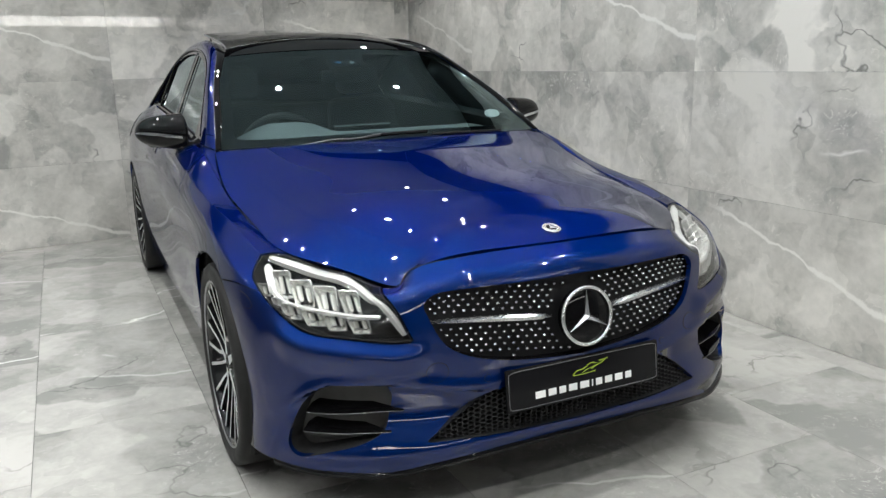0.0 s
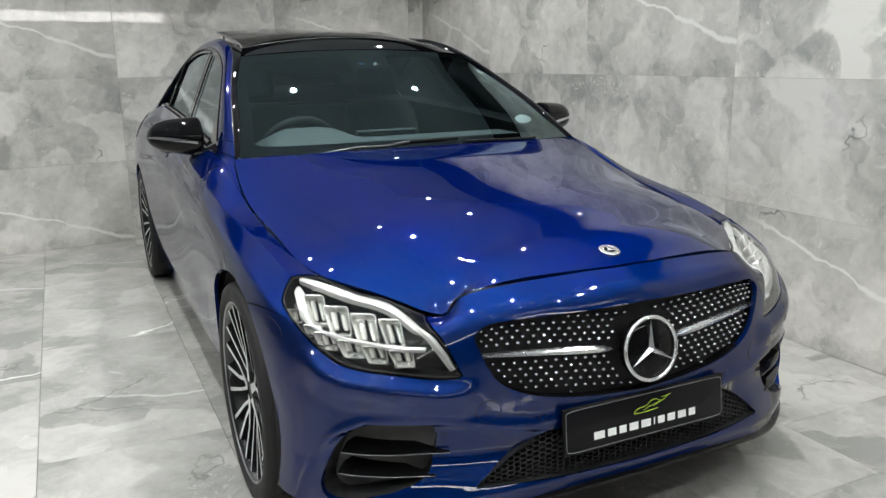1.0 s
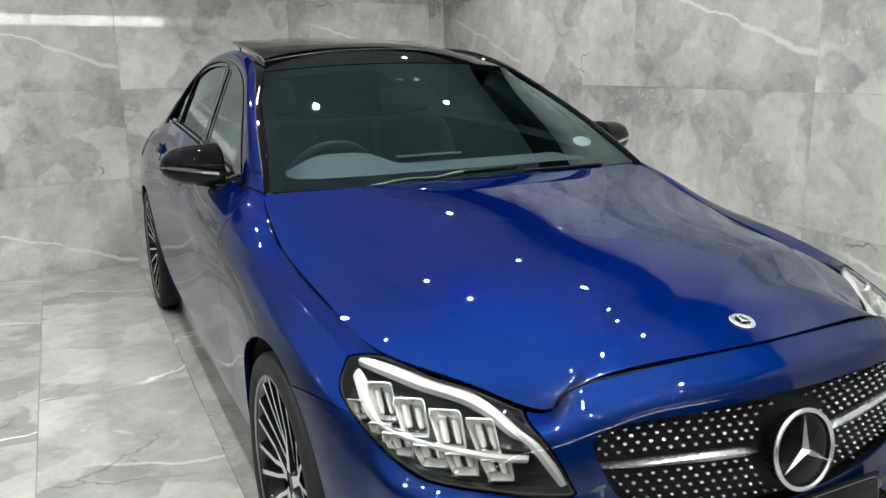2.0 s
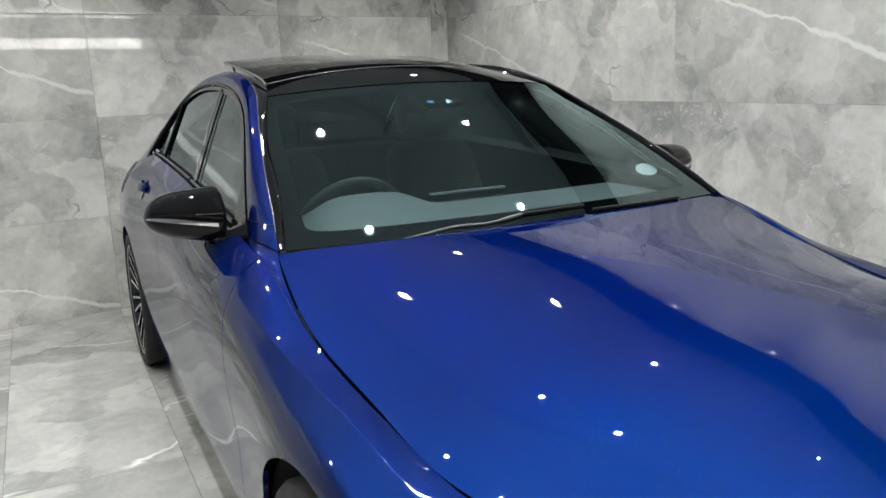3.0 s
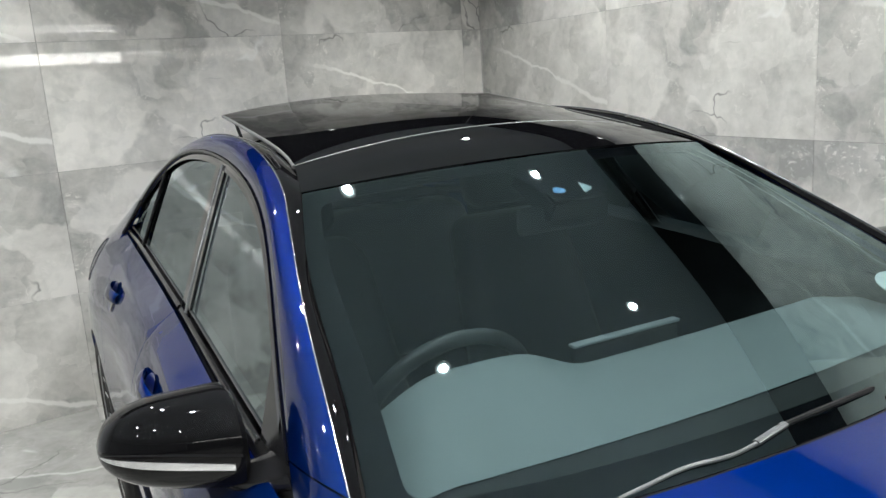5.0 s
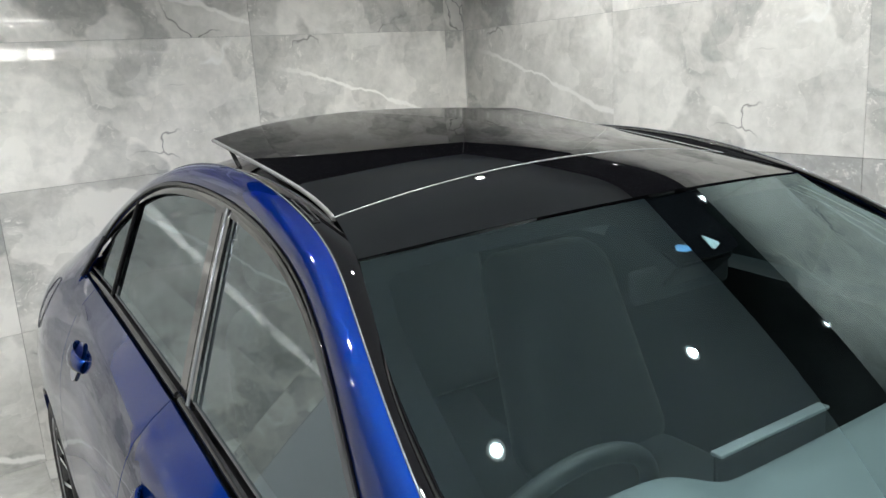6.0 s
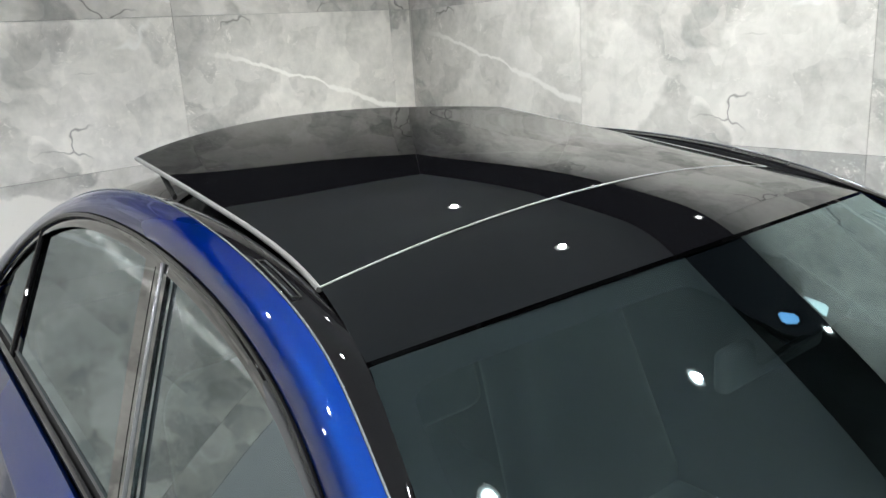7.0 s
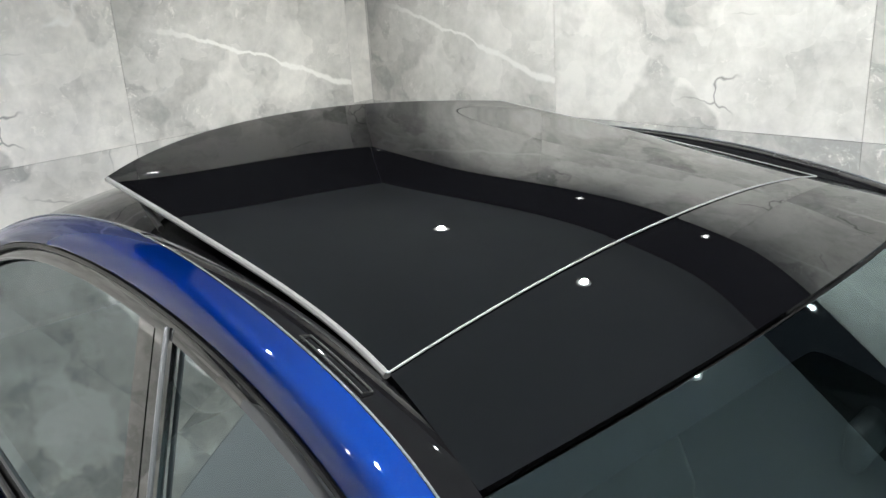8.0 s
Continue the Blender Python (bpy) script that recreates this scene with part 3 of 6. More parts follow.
def patch(rows, symmetric=True):
    """A smooth sheet through rows of points; symmetric rows run from the middle to one edge. Returns a function of two places from 0 to 1."""
    R = [np.asarray(r, float) for r in rows]
    if symmetric:
        R = [np.concatenate((r[::-1] * (-1, 1, 1), r[1:])) for r in R]
    G = np.array(R)
    cu = np.concatenate(([0], np.cumsum(np.linalg.norm(np.diff(G, axis=1), axis=2).mean(axis=0))))
    cv = np.concatenate(([0], np.cumsum(np.linalg.norm(np.diff(G, axis=0), axis=2).mean(axis=1))))

    def at(u, v):
        return np.einsum("nu,nv,vuc->nc", spline_weights(cu, np.asarray(u) * cu[-1]), spline_weights(cv, np.asarray(v) * cv[-1]), G)
    return at


def grid_of(f, nu, nv, u0=0.0, u1=1.0, v0=0.0, v1=1.0):
    U, V = np.meshgrid(np.linspace(u0, u1, nu), np.linspace(v0, v1, nv), indexing="ij")
    return f(U.ravel(), V.ravel()).reshape(nu, nv, 3)


def sheet(grid, side=1, rim=0.012, flip=False):
    """A panel from a grid of points, with its edges folded inwards by rim."""
    G = np.array(grid)
    G[..., 0] *= side
    nu, nv = G.shape[:2]
    bm = bmesh.new()
    V = [[bm.verts.new(G[i, j]) for j in range(nv)] for i in range(nu)]
    for i in range(nu - 1):
        for j in range(nv - 1):
            q = (V[i][j], V[i + 1][j], V[i + 1][j + 1], V[i][j + 1])
            bm.faces.new(q if (side > 0) != flip else q[::-1])
    if rim:
        fold(bm, rim)
    return bm


def fold(bm, rim):
    """Fold the open edges of a panel inwards."""
    bm.normal_update()
    bd = [e for e in bm.edges if e.is_boundary]
    nrm = {v: v.normal.copy() for e in bd for v in e.verts}
    low = {v: bm.verts.new(v.co - n * rim) for v, n in nrm.items()}
    for e in bd:
        a, b = e.verts
        f = e.link_faces[0]
        vs = list(f.verts)
        i = vs.index(a)
        if vs[(i + 1) % len(vs)] == b:
            a, b = b, a
        bm.faces.new((a, b, low[b], low[a]))


def curve_tube(points, r, n=8, closed=False, flat=1.0):
    """A rod of radius r along points."""
    P = np.asarray(points, float)
    bm = bmesh.new()
    rings = []
    N = len(P)
    up0 = Vector((0.13, 0.31, 0.94))
    for i in range(N):
        a, b = P[(i - 1) % N] if closed or i else P[0], P[(i + 1) % N] if closed or i < N - 1 else P[-1]
        t = Vector(b - a).normalized()
        e1 = t.cross(up0).normalized()
        e2 = t.cross(e1)
        rings.append([bm.verts.new(Vector(P[i]) + e1 * (r * math.cos(k * 2 * math.pi / n)) + e2 * (r * flat * math.sin(k * 2 * math.pi / n))) for k in range(n)])
    for i in range(N if closed else N - 1):
        A, B = rings[i], rings[(i + 1) % N]
        for k in range(n):
            bm.faces.new((A[k], A[(k + 1) % n], B[(k + 1) % n], B[k]))
    if not closed:
        bm.faces.new(rings[0][::-1])
        bm.faces.new(rings[-1])
    bmesh.ops.recalc_face_normals(bm, faces=bm.faces[:])
    return bm


def poly_path(points, step=0.012, closed=True):
    """Even points along a polygon's sides."""
    P = [np.asarray(p, float) for p in points]
    out = []
    for a, b in zip(P, P[1:] + P[:1] if closed else P[1:]):
        n = max(1, int(np.linalg.norm(b - a) / step))
        out += [a + (b - a) * k / n for k in range(n)]
    if not closed:
        out.append(P[-1])
    return out


def round_path(points, n=60):
    """A closed smooth curve through points."""
    p = [np.asarray(q, float) for q in points]
    m = len(p)
    full = np.array(p[-3:] + p + p[:4])
    d = np.concatenate(([0], np.cumsum(np.linalg.norm(np.diff(full, axis=0), axis=1))))
    return list(spline_weights(d, np.linspace(d[3], d[3 + m], n, endpoint=False)) @ full)


def inside(P, poly):
    x, y = P[:, 0], P[:, 1]
    c = np.zeros(len(P), bool)
    q = np.asarray(poly)
    for (x0, y0), (x1, y1) in zip(q, np.roll(q, -1, axis=0)):
        hit = ((y0 > y) != (y1 > y)) & (x < (x1 - x0) * (y - y0) / (y1 - y0 + 1e-12) + x0)
        c ^= hit
    return c


def shrink(poly, d):
    """A closed polygon drawn in by d."""
    q = np.asarray(poly, float)
    t = np.roll(q, -1, axis=0) - np.roll(q, 1, axis=0)
    n = np.stack((-t[:, 1], t[:, 0]), axis=1) / (np.linalg.norm(t, axis=1)[:, None] + 1e-9)
    area = 0.5 * np.sum(q[:, 0] * np.roll(q[:, 1], -1) - np.roll(q[:, 0], -1) * q[:, 1])
    return q + n * (d if area > 0 else -d)


def trimmed(f, outline, holes=(), step=0.02, side=1, rim=0.012, lift=0.0, outward=None, lines=()):
    """A panel cut from the sheet f(a, b) along an outline and round holes."""
    out = np.asarray(outline, float)
    loops = [out] + [np.asarray(h, float) for h in holes]
    pts, edges = [], []
    for L in loops:
        o = len(pts)
        pts += [tuple(p) for p in L]
        edges += [(o + i, o + (i + 1) % len(L)) for i in range(len(L))]
    for L in lines:
        o = len(pts)
        pts += [tuple(p) for p in L]
        edges += [(o + i, o + i + 1) for i in range(len(L) - 1)]
    lo, hi = out.min(axis=0), out.max(axis=0)
    gx, gy = np.arange(lo[0] + step / 2, hi[0], step), np.arange(lo[1] + step / 2, hi[1], step)
    if len(gx) and len(gy):
        GX, GY = np.meshgrid(gx, gy, indexing="ij")
        g = np.stack((GX.ravel(), GY.ravel()), axis=1)
        keep = inside(g, out)
        for h in loops[1:]:
            keep &= ~inside(g, h)
        allp = np.concatenate(loops + [np.asarray(L, float) for L in lines])
        g = g[keep]
        if len(g):
            dist = np.min(np.linalg.norm(g[:, None, :] - allp[None], axis=2), axis=1)
            pts += [tuple(p) for p in g[dist > step * 0.45]]
    vs, _, fs, _, _, _ = delaunay_2d_cdt([Vector(p) for p in pts], edges, [], 0, 1e-6)
    P2 = np.array([tuple(v) for v in vs])
    cen = np.array([P2[list(t)].mean(axis=0) for t in fs])
    keep = inside(cen, out)
    for h in loops[1:]:
        keep &= ~inside(cen, h)
    P3 = f(P2[:, 0], P2[:, 1])
    P3 = np.array(P3)
    P3[:, 0] *= side
    bm = bmesh.new()
    V = [bm.verts.new(p) for p in P3]
    for t, k in zip(fs, keep):
        if k:
            try:
                bm.faces.new([V[i] for i in t])
            except ValueError:
                pass
    bmesh.ops.delete(bm, geom=[v for v in bm.verts if not v.link_faces], context="VERTS")
    bmesh.ops.recalc_face_normals(bm, faces=bm.faces[:])
    bm.normal_update()
    mid = sum((fc.normal * fc.calc_area() for fc in bm.faces), Vector())
    want = Vector(outward or (side, 0, 0))
    if outward:
        want = Vector((outward[0] * side, outward[1], outward[2]))
    if mid.dot(want) < 0:
        bmesh.ops.reverse_faces(bm, faces=bm.faces[:])
    bm.normal_update()
    if lift:
        for v in bm.verts:
            v.co += v.normal * lift
        bm.normal_update()
    if rim:
        fold(bm, rim)
    return bm

# ---------------------------------------------------------------- the car: body panels
car = tagged(empty("sedan_car"), "metallic blue sedan with black glass roof on tiled floor", "car")
SIDES = (1, -1)
W_END = float(W_AT[-1])


def both(s, w):
    """The shell on both sides of the nose: s is minus on the car's right."""
    s = np.asarray(s, float)
    p = shell(np.abs(s), w)
    p[:, 0] *= np.where(s < 0, -1, 1)
    return p


def inset(depth):
    """The shell moved inwards by depth."""
    def f(s, w):
        s, w = np.asarray(s, float), np.asarray(w, float)
        e = 2e-3
        a, b = both(s, w), np.maximum(w - e, 0)
        ds = both(s + e, w) - both(s - e, w)
        dw = both(s, np.minimum(w + e, W_END)) - both(s, b)
        n = np.cross(dw, ds)
        n /= np.linalg.norm(n, axis=1)[:, None] + 1e-12
        c = a - np.array((0, 1.6, .5))
        n *= np.sign(np.sum(n * c, axis=1))[:, None]
        return a - n * depth
    return f


def mirror(path):
    return [(-s, w) for s, w in path[::-1]]


def side_line(points, n=24):
    """A line on the flank through (y, z) places, as (s, w)."""
    q = spline([(y, z) for y, z in points], n) if len(points) > 2 else np.linspace(points[0], points[1], n)
    return [on_shell(y, z, False) for y, z in q]


def smooth_line(points, n):
    return [tuple(p) for p in spline(points, n)]


# head lamp outline, from the hood's corner along the hood edge to the tail and back under
LAMP_TOP = smooth_line([(.604, .002), (.692, .003), (.833, .002), (.981, .005), (1.052, .046)], 26)
LAMP_OUT = smooth_line([(1.052, .050), (1.026, .083), (.978, .115), (.94, .162), (.895, .196), (.845, .222), (.79, .242), (.698, .255), (.622, .267), (.547, .277), (.508, .276)], 40)
LAMP_IN = smooth_line([(.499, .268), (.526, .207), (.561, .123), (.604, .006)], 14)
LAMP = LAMP_TOP + LAMP_OUT + LAMP_IN[:-1]
GRILLE_HALF = smooth_line([(0, .145), (.1, .144), (.287, .140), (.40, .131), (.445, .131), (.467, .152), (.461, .186), (.44, .245), (.413, .30), (.368, .339), (.272, .377), (.136, .399), (0, .408)], 64)
GRILLE = GRILLE_HALF + [(-s, w) for s, w in GRILLE_HALF[-2:0:-1]]
INTAKE = round_path([(.735, .426), (.635, .421), (.575, .424), (.560, .447), (.565, .50), (.575, .548), (.615, .578), (.704, .606), (.793, .629), (.84, .632), (.861, .605), (.853, .567), (.83, .517), (.794, .462)], 70)
LOWER_HALF = [(0, .45), (.24, .459), (.285, .464), (.323, .481), (.365, .506), (.406, .535), (.441, .562), (.474, .588), (.477, .594), (.465, .597), (.40, .602), (.24, .616), (0, .622)]
LOWER_MESH = poly_path(LOWER_HALF + [(-s, w) for s, w in LOWER_HALF[-2:0:-1]], .012)
ARCH_Y, ARCH_R = -.012, .368


def arch_line(cy, r, a0, a1, n=46):
    return [on_shell(cy + r * math.cos(a), .33 + r * math.sin(a), False) for a in np.linspace(a0, a1, n)]


A_SEAM = math.radians(118)       # where bumper and wing meet on the wheel arch
ARCH_FRONT = arch_line(ARCH_Y, ARCH_R, A_SEAM, math.pi + .40, 24)
ARCH_TOP = arch_line(ARCH_Y, ARCH_R, A_SEAM, -.36, 40)
SEAM = [tuple(p) for p in np.linspace(LAMP_OUT[8], ARCH_TOP[0], 14)]


def rise(x, a, b):
    k = np.clip((np.asarray(x, float) - a) / (b - a), 0, 1)
    return k * k * (3 - 2 * k)


def ledge_at(s):
    return np.interp(s, (.0, .265, .322, .403, .465, .548, .635, .735, .80, .86), (.452, .452, .455, .445, .430, .417, .410, .416, .45, .50))


def hollow(s, w):
    """How far the bumper's corner is drawn in below its ledge, towards the lip (minus: a bead)."""
    s, w = np.abs(np.asarray(s, float)), np.asarray(w, float)
    ledge = ledge_at(s)
    along = rise(s, .27, .40) * (1 - rise(s, .72, .86))
    fall = 1 - rise(w, .50, .615)
    bead = -.005 * np.exp(-((w - ledge + .010) / .016) ** 2) * (1 - rise(s, .78, .90))
    lip = -.006 * np.exp(-((w - .628) / .022) ** 2) * (1 - rise(s, .80, .92))
    brow = np.interp(s, (.46, .508, .547, .622, .698, .79, .845, .895), (.272, .277, .277, .267, .255, .242, .222, .196))
    shelf = -.016 * rise(w, brow, brow + .050) * (1 - rise(w, brow + .054, brow + .145)) * rise(s, .44, .53) * (1 - rise(s, .84, .95))
    return .030 * along * rise(w, ledge, ledge + .012) * fall + bead + lip + shelf


def bumper_at(s, w):
    s, w = np.asarray(s, float), np.asarray(w, float)
    a, b = both(s, w), inset(.01)(s, w)
    return a + (b - a) * (hollow(s, w) / .01)[:, None]


def ledge_lines():
    """Lines along both edges of the ledge, where the panel folds."""
    out = []
    for sd in SIDES:
        for d in (.0, .006, .012):
            s = np.arange(.29, .545, .009)
            out.append([(a * sd, b) for a, b in zip(s, ledge_at(s) + d)])
    return out


def bumper():
    half = [(0.0, .005), (.2, .005), (.42, .006), (.505, .010), (.555, .012), (.598, .012)]
    right = poly_path(half, .015, False) + LAMP_IN[::-1][1:] + LAMP_OUT[::-1][:32] + SEAM[1:] + ARCH_FRONT[1:]
    s_end = right[-1][0]
    right += poly_path([(s_end, W_END), (0.0, W_END)], .02, False)[:-1]
    out = [(-s, w) for s, w in right[::-1]][:-1] + right
    out = shrink(np.array(out), .0018)
    return trimmed(bumper_at, out, [GRILLE, INTAKE, mirror(INTAKE), LOWER_MESH], .0095, 1, .014, outward=(0, -1, .2), lines=ledge_lines())


front_bumper = part("front_bumper", bumper(), PAINT, car)

# hood rows: y and z in the middle, the edge point, how far the edge runs back from the middle's y, and how square the shoulder is
HOOD_ROWS = [(-.684, .767, .460, -.628, .727, 5.0), (-.655, .777, .470, -.614, .708, 6.0), (-.60, .797, .478, -.602, .684, 5.5), (-.49, .829, .572, -.49, .701, 3.1), (-.318, .865, .70, -.318, .735, 2.8),
             (0, .912, .742, 0, .782, 2.55), (.25, .943, .760, .30, .842, 2.5), (.515, .968, .735, .625, .953, 2.2)]
HOOD = []
for y0, z0, x1, y1, z1, sq in HOOD_ROWS:
    HOOD.append([(x1 * q, y0 + (y1 - y0) * q ** 2, z0 - (z0 - z1) * q ** sq) for q in (0, .25, .48, .66, .80, .90, .96, 1)])
hood_base = patch(HOOD)


def hood_at(u, v):
    """The hood with a fine crease along each side, falling away outside of it."""
    p = hood_base(u, v)
    line = np.interp(p[:, 1], (-.62, -.45, -.21, 0, .2, .5), (.39, .465, .585, .615, .635, .655))
    d = np.maximum(np.abs(p[:, 0]) - line, 0)
    fade = rise(p[:, 1], -.60, -.45) * (1 - rise(p[:, 1], .05, .42))
    p[:, 2] -= .26 * d * np.exp(-d / .024) * fade
    return p


hood = part("hood", sheet(grid_of(hood_at, 241, 141, .0010, .9990, .001, .997)), PAINT, car)


for sd in SIDES:
    # black rubber along the hood's front corner
    path = spline([(sd * .25, -.6665, .7545), (sd * .36, -.655, .749), (sd * .42, -.643, .7415), (sd * .452, -.630, .731)], 24)
    path = np.concatenate((path, np.array([(sd * .464, -.624, .722), (sd * .470, -.618, .711), (sd * .474, -.612, .699), (sd * .478, -.607, .684)])))
    part("hood_seal", curve_tube(path, .0020, 8), UNDER_BLACK, hood)


RIDGE_S = S_AT[7:18]


def ridge_w(s):
    return np.interp(s, RIDGE_S, (.048, .052, .056, .068, .080, .080, .077, .075, .075, .072, .070))


def side_at(s, w):
    """The flank with its crease, sharp from the lamp along the wing and softer through the doors."""
    s, w = np.asarray(s, float), np.asarray(w, float)
    fade = rise(s, S_AT[7] + .02, S_AT[8]) * (1 - .62 * rise(s, S_AT[9] + .2, S_AT[10] + .25)) * (1 - rise(s, S_AT[15], S_AT[17]))
    d = w - ridge_w(s)
    lift = .0052 * fade * np.where(d < 0, np.maximum(0, 1 + d / .026), np.maximum(0, 1 - d / .014))
    a = both(s, w)
    soft = a + (a - inset(.01)(s, w)) * (lift / .01)[:, None]
    # along the wing the top lies flat from the hood's edge out to the crease, and the side falls away from it
    rw = ridge_w(s)
    crest = both(s, rw)
    crest = crest + (crest - inset(.01)(s, rw)) * .30
    edge, low = both(s, np.zeros_like(s)), both(s, rw + .05)
    k, q = np.clip(w / rw, 0, 1)[:, None], np.clip((w - rw) / .05, 0, 1)[:, None]
    flat = np.where(w[:, None] < rw[:, None], edge + (crest - edge) * k + np.array((0, 0, .0022)) * 4 * k * (1 - k), np.where(w[:, None] < rw[:, None] + .05, crest + (low - crest) * q, a))
    f = (rise(s, S_AT[7] - .01, S_AT[8] - .02) * (1 - rise(s, S_AT[10] - .04, S_AT[10] + .24)))[:, None]
    return soft * (1 - f) + flat * f


def ridge_lines(s0, s1):
    s = np.arange(s0, s1, .014)
    return [[(a, b) for a, b in zip(s, ridge_w(s) + d)] for d in (-.026, -.003, 0.0, .003, .014)]


rail_start = ((.766, .7845, .9675), (.734, .613, .9585))


def side_panels(side):
    """Wing, doors, rear quarter and sill of one side."""
    cut_a = side_line([(.648, .945), (.616, .88), (.605, .78), (.608, .62), (.615, .312)])
    cut_b = side_line([(1.715, 1.026), (1.712, .80), (1.70, .50), (1.70, .312)])
    cut_c = side_line([(2.60, 1.05), (2.575, .92), (2.50, .75), (2.44, .60), (2.425, .45), (2.43, .312)])
    top = .004

    def along(s0, s1, w, n=30):
        return [(s, w) for s in np.linspace(s0, s1, n)]

    # wing
    out = along(LAMP_TOP[20][0], cut_a[0][0], top, 40) + cut_a[1:]
    lo = on_shell(ARCH_Y + .385, .205, False)
    out += poly_path([cut_a[-1], (cut_a[-1][0], W_END), (lo[0], W_END)], .03, False)[1:]
    out += ARCH_TOP[::-1] + SEAM[::-1][1:-1] + LAMP_OUT[8::-1] + LAMP_TOP[::-1][1:5]
    part("front_wing", trimmed(side_at, shrink(np.array(out), .0018), (), .014, side, lines=ridge_lines(S_AT[7] + .05, cut_a[0][0] - .05)), PAINT, car)
    # doors
    front = part("front_door", trimmed(side_at, shrink(np.array(along(cut_a[0][0], cut_b[0][0], top) + cut_b[1:] + along(cut_b[-1][0], cut_a[-1][0], cut_b[-1][1])[1:] + cut_a[::-1][1:-1]), .0018), (), .02, side, lines=ridge_lines(cut_a[0][0] + .05, cut_b[0][0] - .04)), PAINT, car)
    rear = part("rear_door", trimmed(side_at, shrink(np.array(along(cut_b[0][0], cut_c[0][0], top) + cut_c[1:] + along(cut_c[-1][0], cut_b[-1][0], cut_c[-1][1])[1:] + cut_b[::-1][1:-1]), .0018), (), .02, side, lines=ridge_lines(cut_b[0][0] + .04, cut_c[0][0] - .06)), PAINT, car)
    # sill between the wheels
    r0 = on_shell(2.84 - .368, .205, False)
    part("side_skirt", trimmed(shell, shrink(np.array(along(cut_a[-1][0], cut_c[-1][0], cut_a[-1][1]) + poly_path([(cut_c[-1][0], W_END), (cut_a[-1][0], W_END)], .03, False)), .0018), (), .03, side), PAINT, car)
    # rear quarter round to the tail
    arch = arch_line(2.84, .368, math.pi + .36, -.36, 50)
    out = along(cut_c[0][0], S_AT[-1], top, 40) + along(S_AT[-1], arch[-1][0], W_END, 30) + arch[::-1] + poly_path([(arch[0][0], W_END), (cut_c[-1][0], W_END)], .03, False) + cut_c[::-1][:-1]
    part("rear_quarter", trimmed(side_at, shrink(np.array(out), .0018), (), .035, side), PAINT, car)
    # top of the wing beside the hood's rear corner
    s_a = S_AT[10]
    v_join = float(np.interp(.30, hood_at(np.ones(80), np.linspace(.5, 1, 80))[:, 1], np.linspace(.5, 1, 80)))
    s_b = on_shell(.77, .957, False)[0]
    lower = shell(np.linspace(s_a, s_b, 24), np.full(24, .0056))
    upper = hood_at(np.full(24, 1.0), np.linspace(v_join, 1.0, 24)) + np.array((.004, .002, 0))
    foot_low, foot_up = rail_start
    for i in range(16, 24):
        k = ((i - 15) / 8) ** 2
        lower[i] = lower[i] * (1 - k) + (np.array(foot_low) - (0, .001, .001)) * k
        upper[i] = upper[i] * (1 - k) + (np.array(foot_up) - (0, .001, .001)) * k
    bow = np.concatenate((np.zeros(12), np.linspace(0, 1, 12) ** 2))[:, None] * np.array((.0085, 0, .005))
    rows = np.array([lower * (1 - k) + upper * k + bow * 4 * k * (1 - k) for k in np.linspace(0, 1, 11)])
    part("wing_top", sheet(rows, side, .0015, flip=True), PAINT, car)
    # wheel house liners
    for cy in (ARCH_Y, 2.84):
        bm = bmesh.new()
        prof = [(.62, .40), (.62, .385), (.86, .38), (.87, .372)]
        rings = []
        for a in np.linspace(-.5, math.pi + .5, 40):
            rings.append([bm.verts.new((side * x, cy + r * math.cos(a), .33 + r * math.sin(a))) for x, r in prof])
        for A, B in zip(rings, rings[1:]):
            for i in range(len(prof) - 1):
                bm.faces.new((A[i], A[i + 1], B[i + 1], B[i]))
        cen = bm.verts.new((side * .62, cy, .33))
        for A, B in zip(rings, rings[1:]):
            bm.faces.new((A[0], B[0], cen))
        part("wheel_house", bm, UNDER_BLACK, car)
    return front, rear


doors = {side: side_panels(side) for side in SIDES}
floor_pan = part("floor_pan", boxed(-.80, .80, .40, 3.5, .20, .23, .01), UNDER_BLACK, car)
part("bulkhead", boxed(-.62, .62, .36, .42, .20, .86, .01), UNDER_BLACK, car)
part("engine_shroud", boxed(-.60, .60, -.56, .36, .20, .60, .05), UNDER_BLACK, car)

# ---------------------------------------------------------------- glass and roof
SCREEN = []
# rows up the glass: the middle's y and z, the edge's x, y and z
for y0, z0, x1, y1, z1 in ((.520, .966, .713, .622, .957), (.735, 1.090, .661, .83, 1.077), (1.0, 1.222, .609, 1.10, 1.207), (1.268, 1.341, .538, 1.318, 1.317)):
    SCREEN.append([(x1 * q, y0 + (y1 - y0) * q ** 2, z0 - (z0 - z1) * q ** 2) for q in (0, .35, .67, .88, 1)])
screen_at = patch(SCREEN)
windscreen = part("windscreen", sheet(grid_of(screen_at, 61, 41), rim=0.0), SCREEN_GLASS, car, "green-tinted windscreen")
windscreen.visible_shadow = False


def under(f, d):
    def g(u, v):
        u, v = np.asarray(u, float), np.asarray(v, float)
        e = 1e-3
        n = np.cross(f(np.minimum(u + e, 1), v) - f(np.maximum(u - e, 0), v), f(u, np.minimum(v + e, 1)) - f(u, np.maximum(v - e, 0)))
        n /= np.linalg.norm(n, axis=1)[:, None]
        n *= np.sign(n[:, 2:3])
        return f(u, v) - n * d
    return g


SCREEN_PRINT = material("black_screen_print", (.004, .004, .005), .9)
bsdf(SCREEN_PRINT).inputs["Specular IOR Level"].default_value = 0.0


